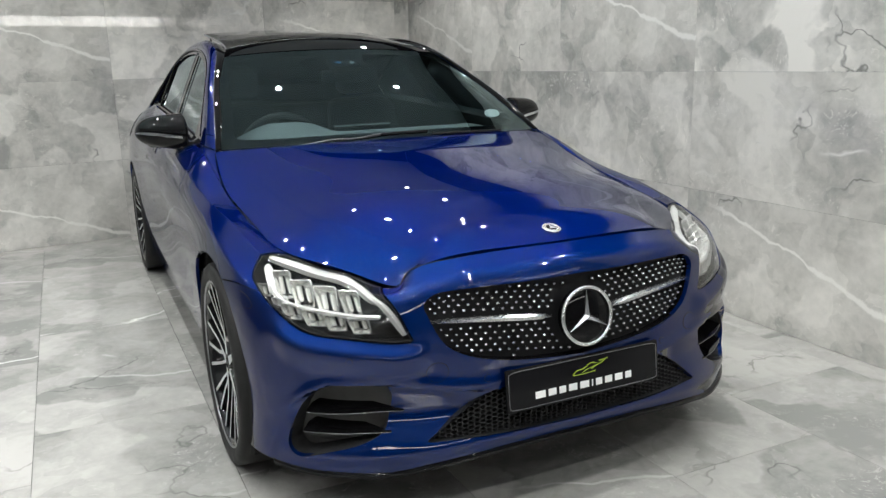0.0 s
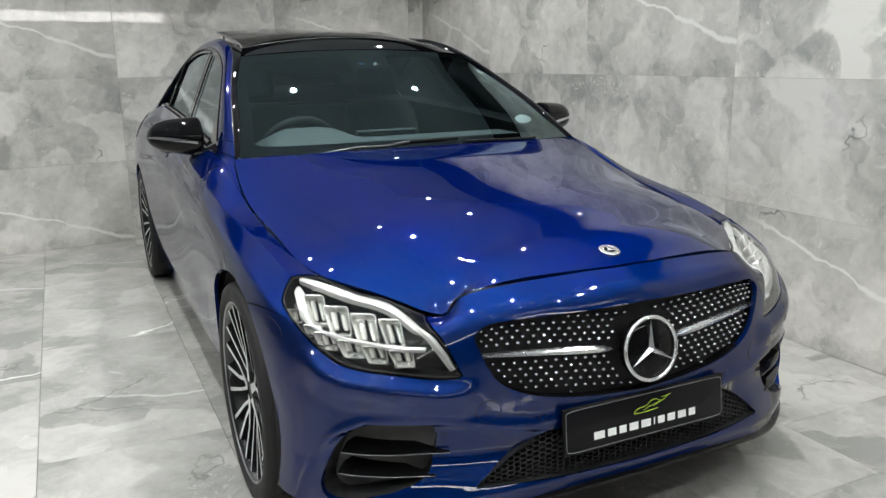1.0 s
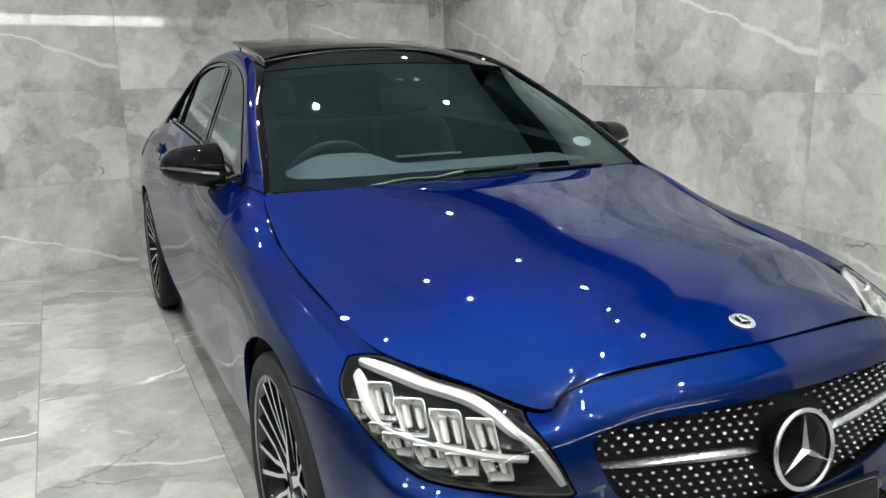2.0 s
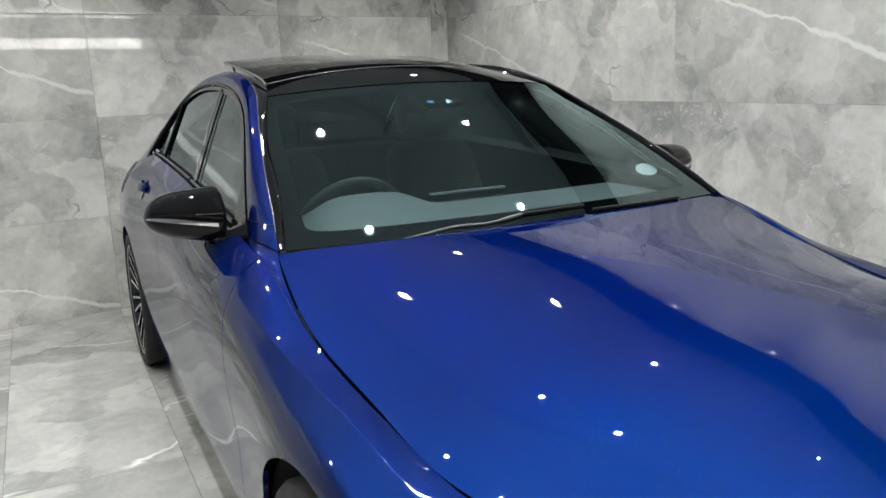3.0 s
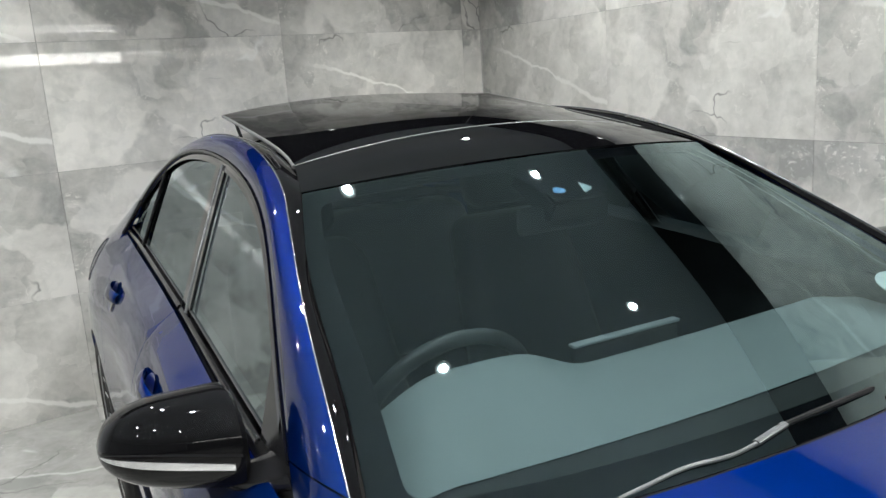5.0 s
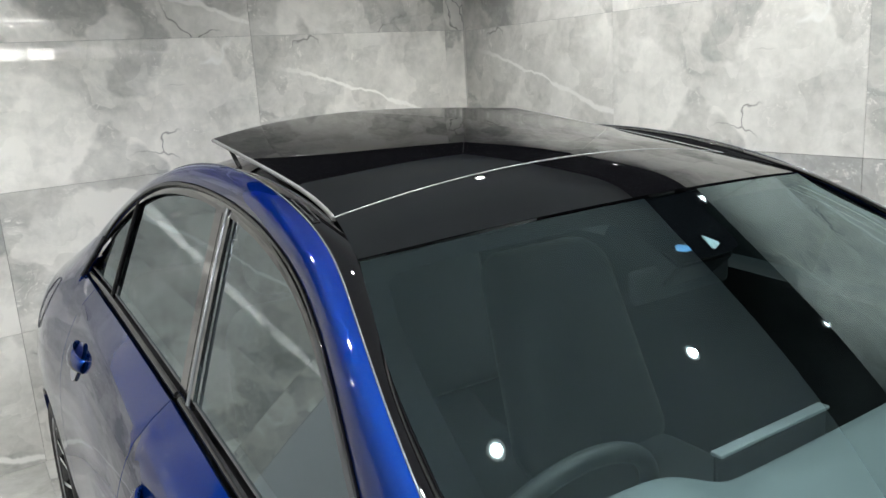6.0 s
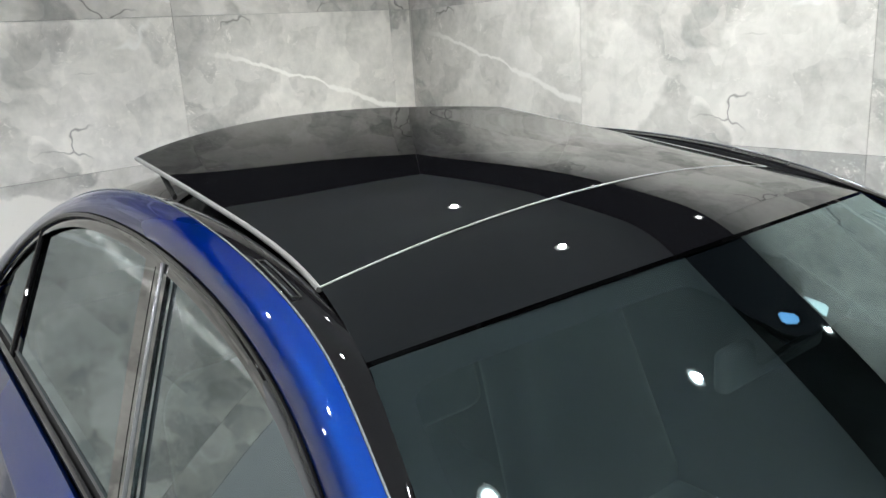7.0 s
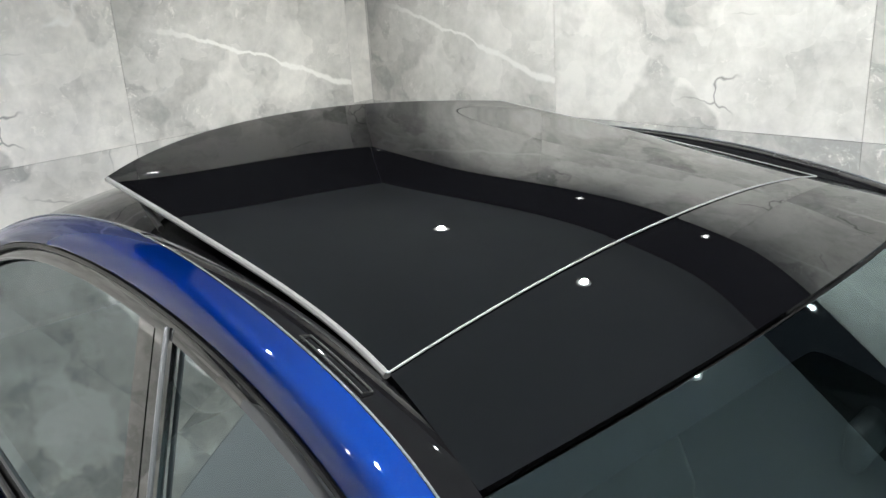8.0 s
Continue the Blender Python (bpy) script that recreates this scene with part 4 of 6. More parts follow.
def chaikin(points, n):
    """A closed polygon with its corners cut n times."""
    q = np.asarray(points, float)
    for _ in range(n):
        r = np.roll(q, -1, axis=0)
        q = np.stack((q * .75 + r * .25, q * .25 + r * .75), axis=1).reshape(-1, 2)
    return [tuple(p) for p in q]


def frit():
    """The black printed border behind the windscreen, with the sensor field at its top."""
    out = poly_path([(.0, .0), (1, 0), (1, 1), (0, 1)], .03)
    hole = [(.034, .14), (.040, .085), (.10, .070), (.35, .070), (.65, .070), (.90, .070), (.960, .085), (.966, .14), (.966, .5), (.972, .90), (.965, .945), (.90, .955),
            (.62, .957), (.595, .945), (.57, .83), (.55, .80), (.45, .80), (.43, .83), (.405, .945), (.38, .957), (.10, .955), (.035, .945), (.028, .90), (.034, .5)]
    return trimmed(under(screen_at, .004), out, [chaikin(hole, 3)], .03, 1, 0.0, outward=(0, -1, 1))


part("screen_border", frit(), SCREEN_PRINT, windscreen)

ROOF = []
# rows back from the windscreen: the middle's y and z, the edge's x, y and z, and how square the row's plan is
for y0, z0, x1, y1, z1, sq in ((1.274, 1.345, .538, 1.324, 1.320, 2), (1.37, 1.379, .516, 1.405, 1.340, 2), (1.468, 1.4035, .497, 1.484, 1.357, 2), (1.85, 1.446, .472, 1.835, 1.409, 2), (2.41, 1.480, .468, 2.225, 1.455, 2.5)):
    ROOF.append([(x1 * q, y0 + (y1 - y0) * q ** sq, z0 - (z0 - z1) * q ** (2.1 if y0 < 2 else 1.75)) for q in (0, .4, .74, .9, 1)])
roof_at = patch(ROOF)
_v = np.linspace(0, 1, 400)
JOINT = float(_v[np.argmin(abs(roof_at(np.full(400, .5), _v)[:, 1] - 1.468))])
part("front_roof_panel", sheet(grid_of(roof_at, 81, 19, 0, 1, 0, JOINT - .0035), rim=0.008), PANEL_BLACK, car, "fixed black glass roof panel")


def sunroof_at(u, v):
    return roof_at(u, JOINT + .0035 + np.asarray(v, float) * (1 - JOINT - .0035))


sunroof = part("sunroof_panel", sheet(grid_of(sunroof_at, 81, 51), rim=0.007), PANEL_BLACK, car, "black glass sunroof tilted open at its rear")
edge = np.concatenate((grid_of(sunroof_at, 2, 60, 0, 1, 0, 1)[0][::-1], grid_of(sunroof_at, 60, 2, 0, 1, 0, 1)[:, 0], grid_of(sunroof_at, 2, 60, 0, 1, 0, 1)[1]))
part("seal", curve_tube(edge[58:122] + np.array((0, -.002, -.0010)), .0013, 8), material("grey_sunroof_seal", (.26, .27, .27), .35, .2), sunroof)
for line in (edge[:60], edge[120:]):
    part("side_seal", curve_tube(line + np.array((0, 0, -.004)), .0046, 8), material("dark_sunroof_seal", (.13, .13, .13), .35), sunroof)


def roof_deck():
    """The body under and behind the sunroof."""
    rows = [[(0, 1.47, 1.372), (.25, 1.472, 1.366), (.40, 1.476, 1.352), (.48, 1.48, 1.338), (.505, 1.48, 1.335)],
            [(0, 1.9, 1.408), (.25, 1.9, 1.402), (.38, 1.9, 1.390), (.46, 1.9, 1.376), (.49, 1.9, 1.37)],
            [(0, 2.35, 1.408), (.25, 2.34, 1.402), (.38, 2.33, 1.39), (.46, 2.32, 1.374), (.495, 2.3, 1.366)],
            [(0, 2.75, 1.33), (.27, 2.74, 1.322), (.42, 2.72, 1.305), (.50, 2.70, 1.29), (.535, 2.68, 1.28)],
            [(0, 3.25, 1.065), (.33, 3.23, 1.06), (.50, 3.2, 1.052), (.58, 3.17, 1.045), (.63, 3.15, 1.04)]]
    return sheet(grid_of(patch(rows), 41, 41), rim=.006)


part("roof_deck", roof_deck(), GLOSS_BLACK, car)


def boot():
    rows = [[(0, 3.24, 1.062), (.35, 3.22, 1.058), (.55, 3.18, 1.045), (.69, 3.12, 1.022)],
            [(0, 3.5, 1.025), (.35, 3.48, 1.022), (.52, 3.45, 1.013), (.672, 3.42, .996)],
            [(0, 3.74, .988), (.25, 3.73, .987), (.42, 3.71, .983), (.58, 3.66, .975)]]
    return sheet(grid_of(patch(rows), 31, 21))


part("boot_lid", boot(), PAINT, car)


def gx(y, z):
    """Half width of the side glass."""
    y, z = np.asarray(y, float), np.asarray(z, float)
    return 1.257 - 0.5 * z - 0.006 * (y - 1.6) ** 2 - 0.10 * (z - 1.18) ** 2


def pane(y, z):
    return np.stack((gx(y, z), y, z), axis=1)


def pane_in(d):
    def f(y, z):
        p = pane(y, z)
        p[:, 0] -= d * .87
        p[:, 2] -= d * .45
        return p
    return f


RAIL_OUT = [(.785, .968), (.95, 1.062), (1.15, 1.182), (1.35, 1.281), (1.55, 1.333), (1.85, 1.366), (2.15, 1.368), (2.42, 1.335), (2.62, 1.262), (2.76, 1.165), (2.84, 1.06)]
RAIL_IN = [(.733, .615, .960), (.697, .80, 1.068), (.645, 1.05, 1.190), (.593, 1.25, 1.285), (.573, 1.33, 1.319), (.549, 1.5, 1.366), (.53, 1.75, 1.400), (.515, 2.0, 1.408), (.52, 2.3, 1.39), (.55, 2.6, 1.32), (.615, 2.9, 1.185), (.685, 3.2, 1.038)]
GLASS_EDGE = [(.714, .622, .959), (.663, .83, 1.079), (.611, 1.10, 1.209), (.540, 1.322, 1.321), (.503, 1.48, 1.352), (.488, 1.7, 1.384), (.48, 2.0, 1.394), (.49, 2.3, 1.376), (.52, 2.6, 1.31), (.58, 2.9, 1.18), (.63, 3.2, 1.042)]
NR = 120
rail_out = spline([(float(gx(y, z)), y, z) for y, z in RAIL_OUT], NR)
rail_in = spline(RAIL_IN, NR)
glass_edge = spline(GLASS_EDGE, NR)


def between(a, b, bulge, n=9):
    """A strip between two lines, bowed outwards."""
    rows = []
    d = b - a
    t = np.gradient((a + b) / 2, axis=0)
    nn = np.cross(d, t)
    nn /= np.linalg.norm(nn, axis=1)[:, None]
    nn *= np.sign(nn[:, 2:3] + nn[:, 0:1])
    for k in np.linspace(0, 1, n):
        rows.append(a * (1 - k) + b * k + nn * bulge * 4 * k * (1 - k))
    return np.array(rows)


FRAME_BLACK = mottle(material("satin_black_window_trim", (.010, .010, .011), .16), (.008, .008, .009), (.011, .011, .012), 12.0, rough=(.12, .18))
POST_BLACK = material("mirror_black_post", (.006, .006, .0065), 0.01, 0.0, 0.0, 2.1)
BELT = [(.80, .972), (1.3, 1.002), (1.7, 1.026), (2.15, 1.044), (2.5, 1.054), (2.83, 1.058)]
belt = spline(BELT, 80)


def belt_z(y):
    return float(np.interp(y, belt[:, 0], belt[:, 1]))


def top_z(y):
    return float(np.interp(y, rail_out[:, 1], rail_out[:, 2]))


def window_outline(y0b, y0t, y1b, y1t, low=.012, high=.022):
    """A side pane between two leaning posts: y at their feet and heads."""
    n = 26
    bot = [(y, belt_z(y) + low) for y in np.linspace(y0b, y1b, n)]
    top = [(y, top_z(y) - high) for y in np.linspace(y1t, y0t, n)]
    return poly_path(bot + top, .03)


def greenhouse(side):
    cut = 4
    rail = between(rail_out, rail_in, .010, 11)
    part("roof_rail", sheet(rail[:, cut:], side, .01, flip=True), PAINT, car)
    foot = rail[:, :cut + 1].copy()
    foot[:, -1] = foot[:, -2] * .2 + foot[:, -1] * .8
    part("pillar_foot", sheet(foot, side, .01, flip=True), PAINT, car)
    # the pillar's foot flares out into the rear quarter
    m = 24
    k = np.linspace(0, 1, m)
    up = rail[np.linspace(0, 10, 11).astype(int), 112]
    up = np.stack([np.interp(k, np.linspace(0, 1, 11), up[:, c]) for c in range(3)], 1) + (.002, 0, .002)
    ys = 2.82 + .66 * k
    s_low = np.array([on_shell(y, .99, False)[0] for y in ys])
    low = shell(s_low, np.full(m, .034)) + (.0025, 0, .001)
    rim = shell(s_low, np.full(m, .004))
    mid = rim * .75 + rail[:, -1][np.linspace(0, 10, m).round().astype(int)] * .25 + (.004, 0, .006)
    part("pillar_base", sheet(np.array([up * (1 - q) ** 2 + mid * 2 * q * (1 - q) + low * q * q for q in np.linspace(0, 1, 15)]), side, .006, flip=False), PAINT, car)
    q = np.linspace(0, .80, 14)[:, None]
    part("frame_foot", curve_tube((up[0] * (1 - q) ** 2 + mid[0] * 2 * q * (1 - q) + low[0] * q * q + (-.003, -.004, 0)) * (side, 1, 1), .0075, 10), FRAME_BLACK, car)
    part("roof_trim", sheet(between(rail_in, glass_edge, .003, 7), side, .004, flip=True), GLOSS_BLACK, car)
    # thin metal line added for the highlight along the rail's inner joint
    part("rail_highlight", curve_tube((rail_in[3:-8] + (-.0015, 0, .0012)) * (side, 1, 1), .0013, 8), material("grey_rail_highlight", (.24, .26, .28), .2, .7), car, "thin bright line for the highlight along the roof rail")
    # window frame lip below the rail
    lip_a = rail_out * (1, 1, 1)
    lip_b = np.array([(float(gx(y, z - .011)) - .004, y, z - .011) for _, y, z in rail_out])
    part("window_frame", sheet(between(lip_b[4:-3], lip_a[4:-3] + (.004, 0, -.001), .003, 5), side, .004, flip=True), GLOSS_BLACK, car)
    lip_c = np.array([(float(gx(y, z - .028)) - .008, y, z - .028) for _, y, z in rail_out])
    part("window_channel", sheet(between(lip_c[8:-8] + (.005, 0, 0), lip_b[8:-8] - (.002, 0, .001), .001, 4), side, .003, flip=True), POST_BLACK, car)
    front, rear = doors[side]
    w = part("front_window", trimmed(pane_in(.012), window_outline(.99, 1.06, 1.655, 1.80), (), .05, side, 0), DARK_GLASS, front, "smoked side window")
    w2 = part("rear_window", trimmed(pane_in(.012), window_outline(1.735, 1.895, 2.44, 2.51), (), .05, side, 0), DARK_GLASS, rear, "smoked side window")
    w3 = part("quarter_window", trimmed(pane_in(.012), window_outline(2.475, 2.545, 2.80, 2.70, .012, .03), (), .04, side, 0), DARK_GLASS, rear, "smoked quarter pane")
    for o in (w, w2, w3):
        o.visible_shadow = False
    # posts
    part("door_post", trimmed(pane_in(.008), poly_path([(1.652, belt_z(1.65)), (1.695, belt_z(1.7)), (1.85, top_z(1.85) - .012), (1.80, top_z(1.80) - .012)], .03), (), .05, side, .006), POST_BLACK, front)
    part("door_post", trimmed(pane_in(.008), poly_path([(1.70, belt_z(1.70)), (1.74, belt_z(1.74)), (1.90, top_z(1.90) - .012), (1.854, top_z(1.854) - .012)], .03), (), .05, side, .006), POST_BLACK, rear)
    a = np.linspace((1.652, belt_z(1.65)), (1.80, top_z(1.80) - .016), 12)
    part("post_trim", curve_tube(pane(a[:, 0], a[:, 1]) * (side, 1, 1), .0034, 8), material("satin_post_trim", (.10, .105, .11), .28, .5), front, "thin satin post trim")
    a = np.linspace((2.455, belt_z(2.455)), (2.525, top_z(2.525) - .014), 12)
    part("window_divider", curve_tube((pane(a[:, 0], a[:, 1]) - (.005, 0, .003)) * (side, 1, 1), .0065, 8), GLOSS_BLACK, rear)
    # belt moulding
    b0 = np.array([(float(gx(y, z)) + .006, y, z - .003) for y, z in belt])
    b1 = np.array([(float(gx(y, z + .007)), y, z + .007) for y, z in belt])
    k = int(np.searchsorted(belt[:, 0], 1.70))
    k2 = int(np.searchsorted(belt[:, 0], .97))
    k3 = int(np.searchsorted(belt[:, 0], 2.80))
    part("belt_moulding", sheet(between(b0[k2:k], b1[k2:k], .004, 6), side, .006, flip=True), FRAME_BLACK, front)
    part("belt_moulding", sheet(between(b0[k:k3], b1[k:k3], .004, 6), side, .006, flip=True), FRAME_BLACK, rear)
    # the black triangle at the mirror
    tri = [(.815, .985), (.985, belt_z(.985) + .004), (1.065, top_z(1.065) - .016), (.94, top_z(.94) - .014)]
    part("mirror_triangle", trimmed(pane_in(.004), poly_path(tri, .02), (), .03, side, .008), FRAME_BLACK, front)


for side in SIDES:
    greenhouse(side)


def roof_details():
    """The lifting arm under the sunroof's raised corner, and the flap in the roof trim."""
    for sd in SIDES:
        arm = empty("sunroof_arm")
        arm.parent = sunroof
        bm = curve_tube(spline([(sd * .462, 2.06, 1.394), (sd * .452, 2.13, 1.418), (sd * .445, 2.185, 1.442)], 12), .0045, 8, flat=1.4)
        part("lever", bm, UNDER_BLACK, arm)
        part("hinge", moved_box(sd * .445, 2.19, 1.446, .014, .030, .006), UNDER_BLACK, arm)
        a = np.searchsorted(rail_in[:, 1], 1.45)
        b = np.searchsorted(rail_in[:, 1], 1.585)
        i, o = glass_edge[a:b], rail_in[a:b]
        lo, hi = i * .42 + o * .58 + (0, 0, .0045), i * .18 + o * .82 + (0, 0, .0045)
        loop = np.concatenate((lo, hi[::-1])) * (sd, 1, 1)
        part("roof_flap", curve_tube(loop, .0011, 6, True), material("grey_flap_joint", (.022, .022, .022), .4), car)


def fuel_flap():
    """The fine joint of the round fuel flap in the rear quarter."""
    s0, w0 = on_shell(3.12, .925, False)
    k = np.linspace(0, 2 * math.pi, 48, endpoint=False)
    ring = shell(s0 + .066 * np.cos(k), w0 + .058 * np.sin(k)) + (.0004, 0, .0004)
    part("fuel_flap_joint", curve_tube(ring * (-1, 1, 1), .0012, 6, True), material("black_panel_joint", (.008, .008, .010), .6), car)


fuel_flap()


def moved_box(x, y, z, a, b, c):
    return boxed(x - a / 2, x + a / 2, y - b / 2, y + b / 2, z - c / 2, z + c / 2, .0015, 1)


roof_details()


def round_cover(s, w, a, b, sd, name):
    """A small cover in the bumper with a fine joint round it."""
    k = np.linspace(0, 2 * math.pi, 28, endpoint=False)
    ring = bumper_at((s + a * np.cos(k)) * sd, w + b * np.sin(k))
    loop = [((s + a * math.cos(t)) * sd, w + b * math.sin(t)) for t in k]
    cover = part(name, trimmed(bumper_at, loop, (), .012, 1, .0, .0012, outward=(0, -1, .2)), PAINT, front_bumper)
    part("joint", curve_tube(ring, .0012, 6, True), UNDER_BLACK, cover)


for sd in SIDES:
    round_cover(.440, .385, .030, .030, sd, "tow_eye_cover")
    round_cover(1.035, .212, .042, .020, sd, "washer_cover")
    round_cover(.665, .330, .009, .009, sd, "parking_sensor")
round_cover(.30, .425, .009, .009, 1, "parking_sensor")
round_cover(.30, .425, .009, .009, -1, "parking_sensor")

# ---------------------------------------------------------------- front end details
def oriented(at, normal, up=(0, 0, 1)):
    """A pose whose z axis is the normal and whose y axis points up."""
    n = Vector(normal).normalized()
    x = Vector(up).cross(n).normalized()
    y = n.cross(x)
    m = Matrix((x, y, n)).transposed().to_4x4()
    m.translation = Vector(at)
    return m


def moved(bm, m):
    bmesh.ops.transform(bm, matrix=m, verts=bm.verts[:])
    return bm


def normal_at(f, s, w, e=2e-3):
    a = (f([s + e], [w]) - f([s - e], [w]))[0]
    b = (f([s], [w + e]) - f([s], [w - e]))[0]
    n = np.cross(a, b)
    n /= np.linalg.norm(n)
    p = f([s], [w])[0]
    return n if np.dot(n, p - np.array((0, 1.6, .5))) > 0 else -n


def walls(f0, f1, loop):
    """A wall between two depths along a closed line."""
    L = np.array(loop)
    a, b = f0(L[:, 0], L[:, 1]), f1(L[:, 0], L[:, 1])
    bm = bmesh.new()
    A, B = [bm.verts.new(p) for p in a], [bm.verts.new(p) for p in b]
    n = len(A)
    for i in range(n):
        bm.faces.new((A[i], A[(i + 1) % n], B[(i + 1) % n], B[i]))
    bmesh.ops.recalc_face_normals(bm, faces=bm.faces[:])
    return bm


DEEP_BLACK = mottle(material("deep_black_plastic", (.008, .008, .009), .5), (.006, .006, .007), (.012, .012, .013), 25.0, rough=(.35, .55))
bsdf(DEEP_BLACK).inputs["Specular IOR Level"].default_value = 0.15
BRIGHT = material("bright_satin_chrome", (.80, .81, .82), .26, 1.0)
PIN_CHROME = material("bright_pin_chrome", (.66, .67, .68), .16, 1.0)


def grille():
    g = part("radiator_grille", trimmed(inset(.030), GRILLE, (), .02, 1, 0, outward=(0, -1, 0)), DEEP_BLACK, car, "black grille set with rows of bright pins")
    part("surround", walls(inset(.004), inset(.031), GRILLE), GLOSS_BLACK, g)
    bm = bmesh.new()
    spin(bm, [(.0001, .005), (.0022, .0045), (.0037, .0022), (.0043, -.001), (.0043, -.012)], 8)
    for v in bm.verts:
        v.co.x *= 1.25
    pin = finish(bm, "pin", PIN_CHROME)
    face = inset(.018)
    safe = shrink(np.array(GRILLE), .0085)
    rows = [(.128 + .0166 * j, .163 + .0186 * j, j) for j in range(5)] + [(.249 + .0183 * j, .292 + .021 * j, j + 5) for j in range(7)]
    spots = []
    for w_out, w_in, j in rows:
        for sd in SIDES:
            k = 0
            while True:
                s = .463 - .0275 * k - (.01375 if j % 2 else 0)
                k += 1
                if s < .004:
                    break
                t = (.44 - s) / (.44 - .12)
                w = w_out + (w_in - w_out) * t
                p = face([s * sd], [w])[0]
                bar = .219 + (.268 - .219) * (.456 - s) / (.456 - .13)
                if math.hypot(p[0], p[2] - .572) < .101 or abs(w - bar) < .0125 and s > .07 or not inside(np.array([(s * sd, w)]), safe)[0]:
                    continue
                spots.append((s * sd, w))
    for s, w in spots:
        ob = new("pin", pin)
        ob.parent = g
        n = normal_at(face, s, w)
        ob.matrix_basis = oriented(face([s], [w])[0], (n[0] * .6, n[1] - .2, n[2] * .5))
    for sd in SIDES:
        k = np.linspace(.456, .098, 30)
        mid = .219 + (.268 - .219) * (.456 - k) / (.456 - .13)
        half = np.interp(k, (.098, .13, .2, .456), (.003, .0095, .0105, .0045))
        up, lo = inset(.012)(k * sd, mid - half), inset(.010)(k * sd, mid + half)
        rows = np.array([up + (0, .012, 0), up, (up + lo) / 2 + (0, -.007, .002), lo, lo + (0, .012, 0)])
        part("louvre", sheet(rows, 1, 0, flip=sd > 0), BRIGHT, g, "satin silver louvre bar")
    return g


radiator_grille = grille()


def star(bm, r, depth, base=.10):
    """Three tapered arms in the plane z = 0, with a ridge."""
    mid = bm.verts.new((0, 0, depth))
    for k in range(3):
        a = math.pi / 2 + k * 2 * math.pi / 3
        tip = bm.verts.new((r * math.cos(a), r * math.sin(a), depth * .35))
        v = []
        for da in (-math.pi / 3, math.pi / 3):
            q = a + da
            v.append(bm.verts.new((r * base * math.cos(q) * 1.25, r * base * math.sin(q) * 1.25, 0)))
        bm.faces.new((mid, v[0], tip))
        bm.faces.new((mid, tip, v[1]))
        low = [bm.verts.new(w.co - Vector((0, 0, .004))) for w in (v[0], tip, v[1])]
        bm.faces.new((v[0], low[0], low[1], tip))
        bm.faces.new((tip, low[1], low[2], v[1]))
    return bm


def torus(R, r, n=64, m=12):
    return spin(bmesh.new(), [(R + r * math.cos(a), r * math.sin(a)) for a in np.linspace(0, 2 * math.pi, m)], n)


def emblem():
    m = oriented((0, -.803, .573), (0, -1, .16)) @ Matrix.Scale(.93, 4)
    e = part("grille_emblem", moved(spin(bmesh.new(), [(.0001, .002), (.060, .001), (.082, -.004), (.084, -.03)], 48), m), GLOSS_BLACK, car, "round black emblem with bright ring and star")
    part("ring", moved(torus(.0865, .0058), m), BRIGHT, e)
    part("star", moved(star(bmesh.new(), .080, .012), m @ Matrix.Translation((0, 0, .002))), BRIGHT, e, smooth=False)
    line = hood_at(np.full(200, .5), np.linspace(0, .3, 200))
    p = line[int(np.argmin(abs(line[:, 1] + .620)))]
    h = part("hood_badge", moved(spin(bmesh.new(), [(.0001, .003), (.016, .003), (.017, .0025), (.017, .001)], 32), oriented(p, (0, -.26, .96), (0, 1, .2))), GLOSS_BLACK, car, "small round bright badge")
    mm = oriented(p, (0, -.26, .96), (0, 1, .2))
    part("ring", moved(spin(bmesh.new(), [(.0165, .002), (.0175, .0042), (.026, .0042), (.0285, .002), (.0285, -.002)], 32), mm), BRIGHT, h)
    part("star", moved(star(bmesh.new(), .0155, .003, .16), mm @ Matrix.Translation((0, 0, .003))), BRIGHT, h, smooth=False)


emblem()


def number_plate():
    m = oriented((0, -.797, .393), (0, -1, .10))
    bm = boxed(-.26, .26, -.061, .061, -.006, .006, .004, 2)
    black = material("black_plate", (.008, .008, .009), .15)
    bsdf(black).inputs["Specular IOR Level"].default_value = 0.12
    pl = part("front_plate", moved(bm, m), black, car, "black dealer plate with white bars and green outline")
    white, green = material("white_print", (.80, .80, .80), .4), material("lime_print", (.45, .62, .05), .4)
    line = []
    for a in np.linspace(0, 2 * math.pi, 60, endpoint=False):
        c, s = math.cos(a), math.sin(a)
        line.append((math.copysign(abs(c) ** .12, c) * .253, math.copysign(abs(s) ** .12, s) * .0545, .0062))
    bm = curve_tube(line, .0007, 6, True)
    part("border", moved(bm, m), material("grey_print", (.20, .20, .21), .4), pl)
    x = -.170
    for wd in (.040, .034, .030, .036, .038, .013, .030, .033, .035, .030):
        wd *= 1.065
        bm = boxed(x, x + wd - .010, -.034, -.014, .0055, .0068, .0008, 1)
        part("white_bar", moved(bm, m), white, pl)
        x += wd
    for pts in ([(-.060, .002), (-.052, .012), (-.030, .018), (-.008, .022), (.012, .034), (.036, .034), (.052, .026)],
                [(.052, .026), (.028, .020), (.000, .014), (-.020, .006)], [(.020, .012), (.048, .024), (.075, .034), (.082, .040)], [(-.060, .001), (-.020, .000), (.040, .004)],
                [(.055, .038), (.080, .040), (.095, .042)]):
        line = [(a * .78 + .003, b * .78 + .007, .0065) for a, b in spline(pts, 18)]
        part("outline", moved(curve_tube(line, .0008, 6), m), green, pl)


number_plate()


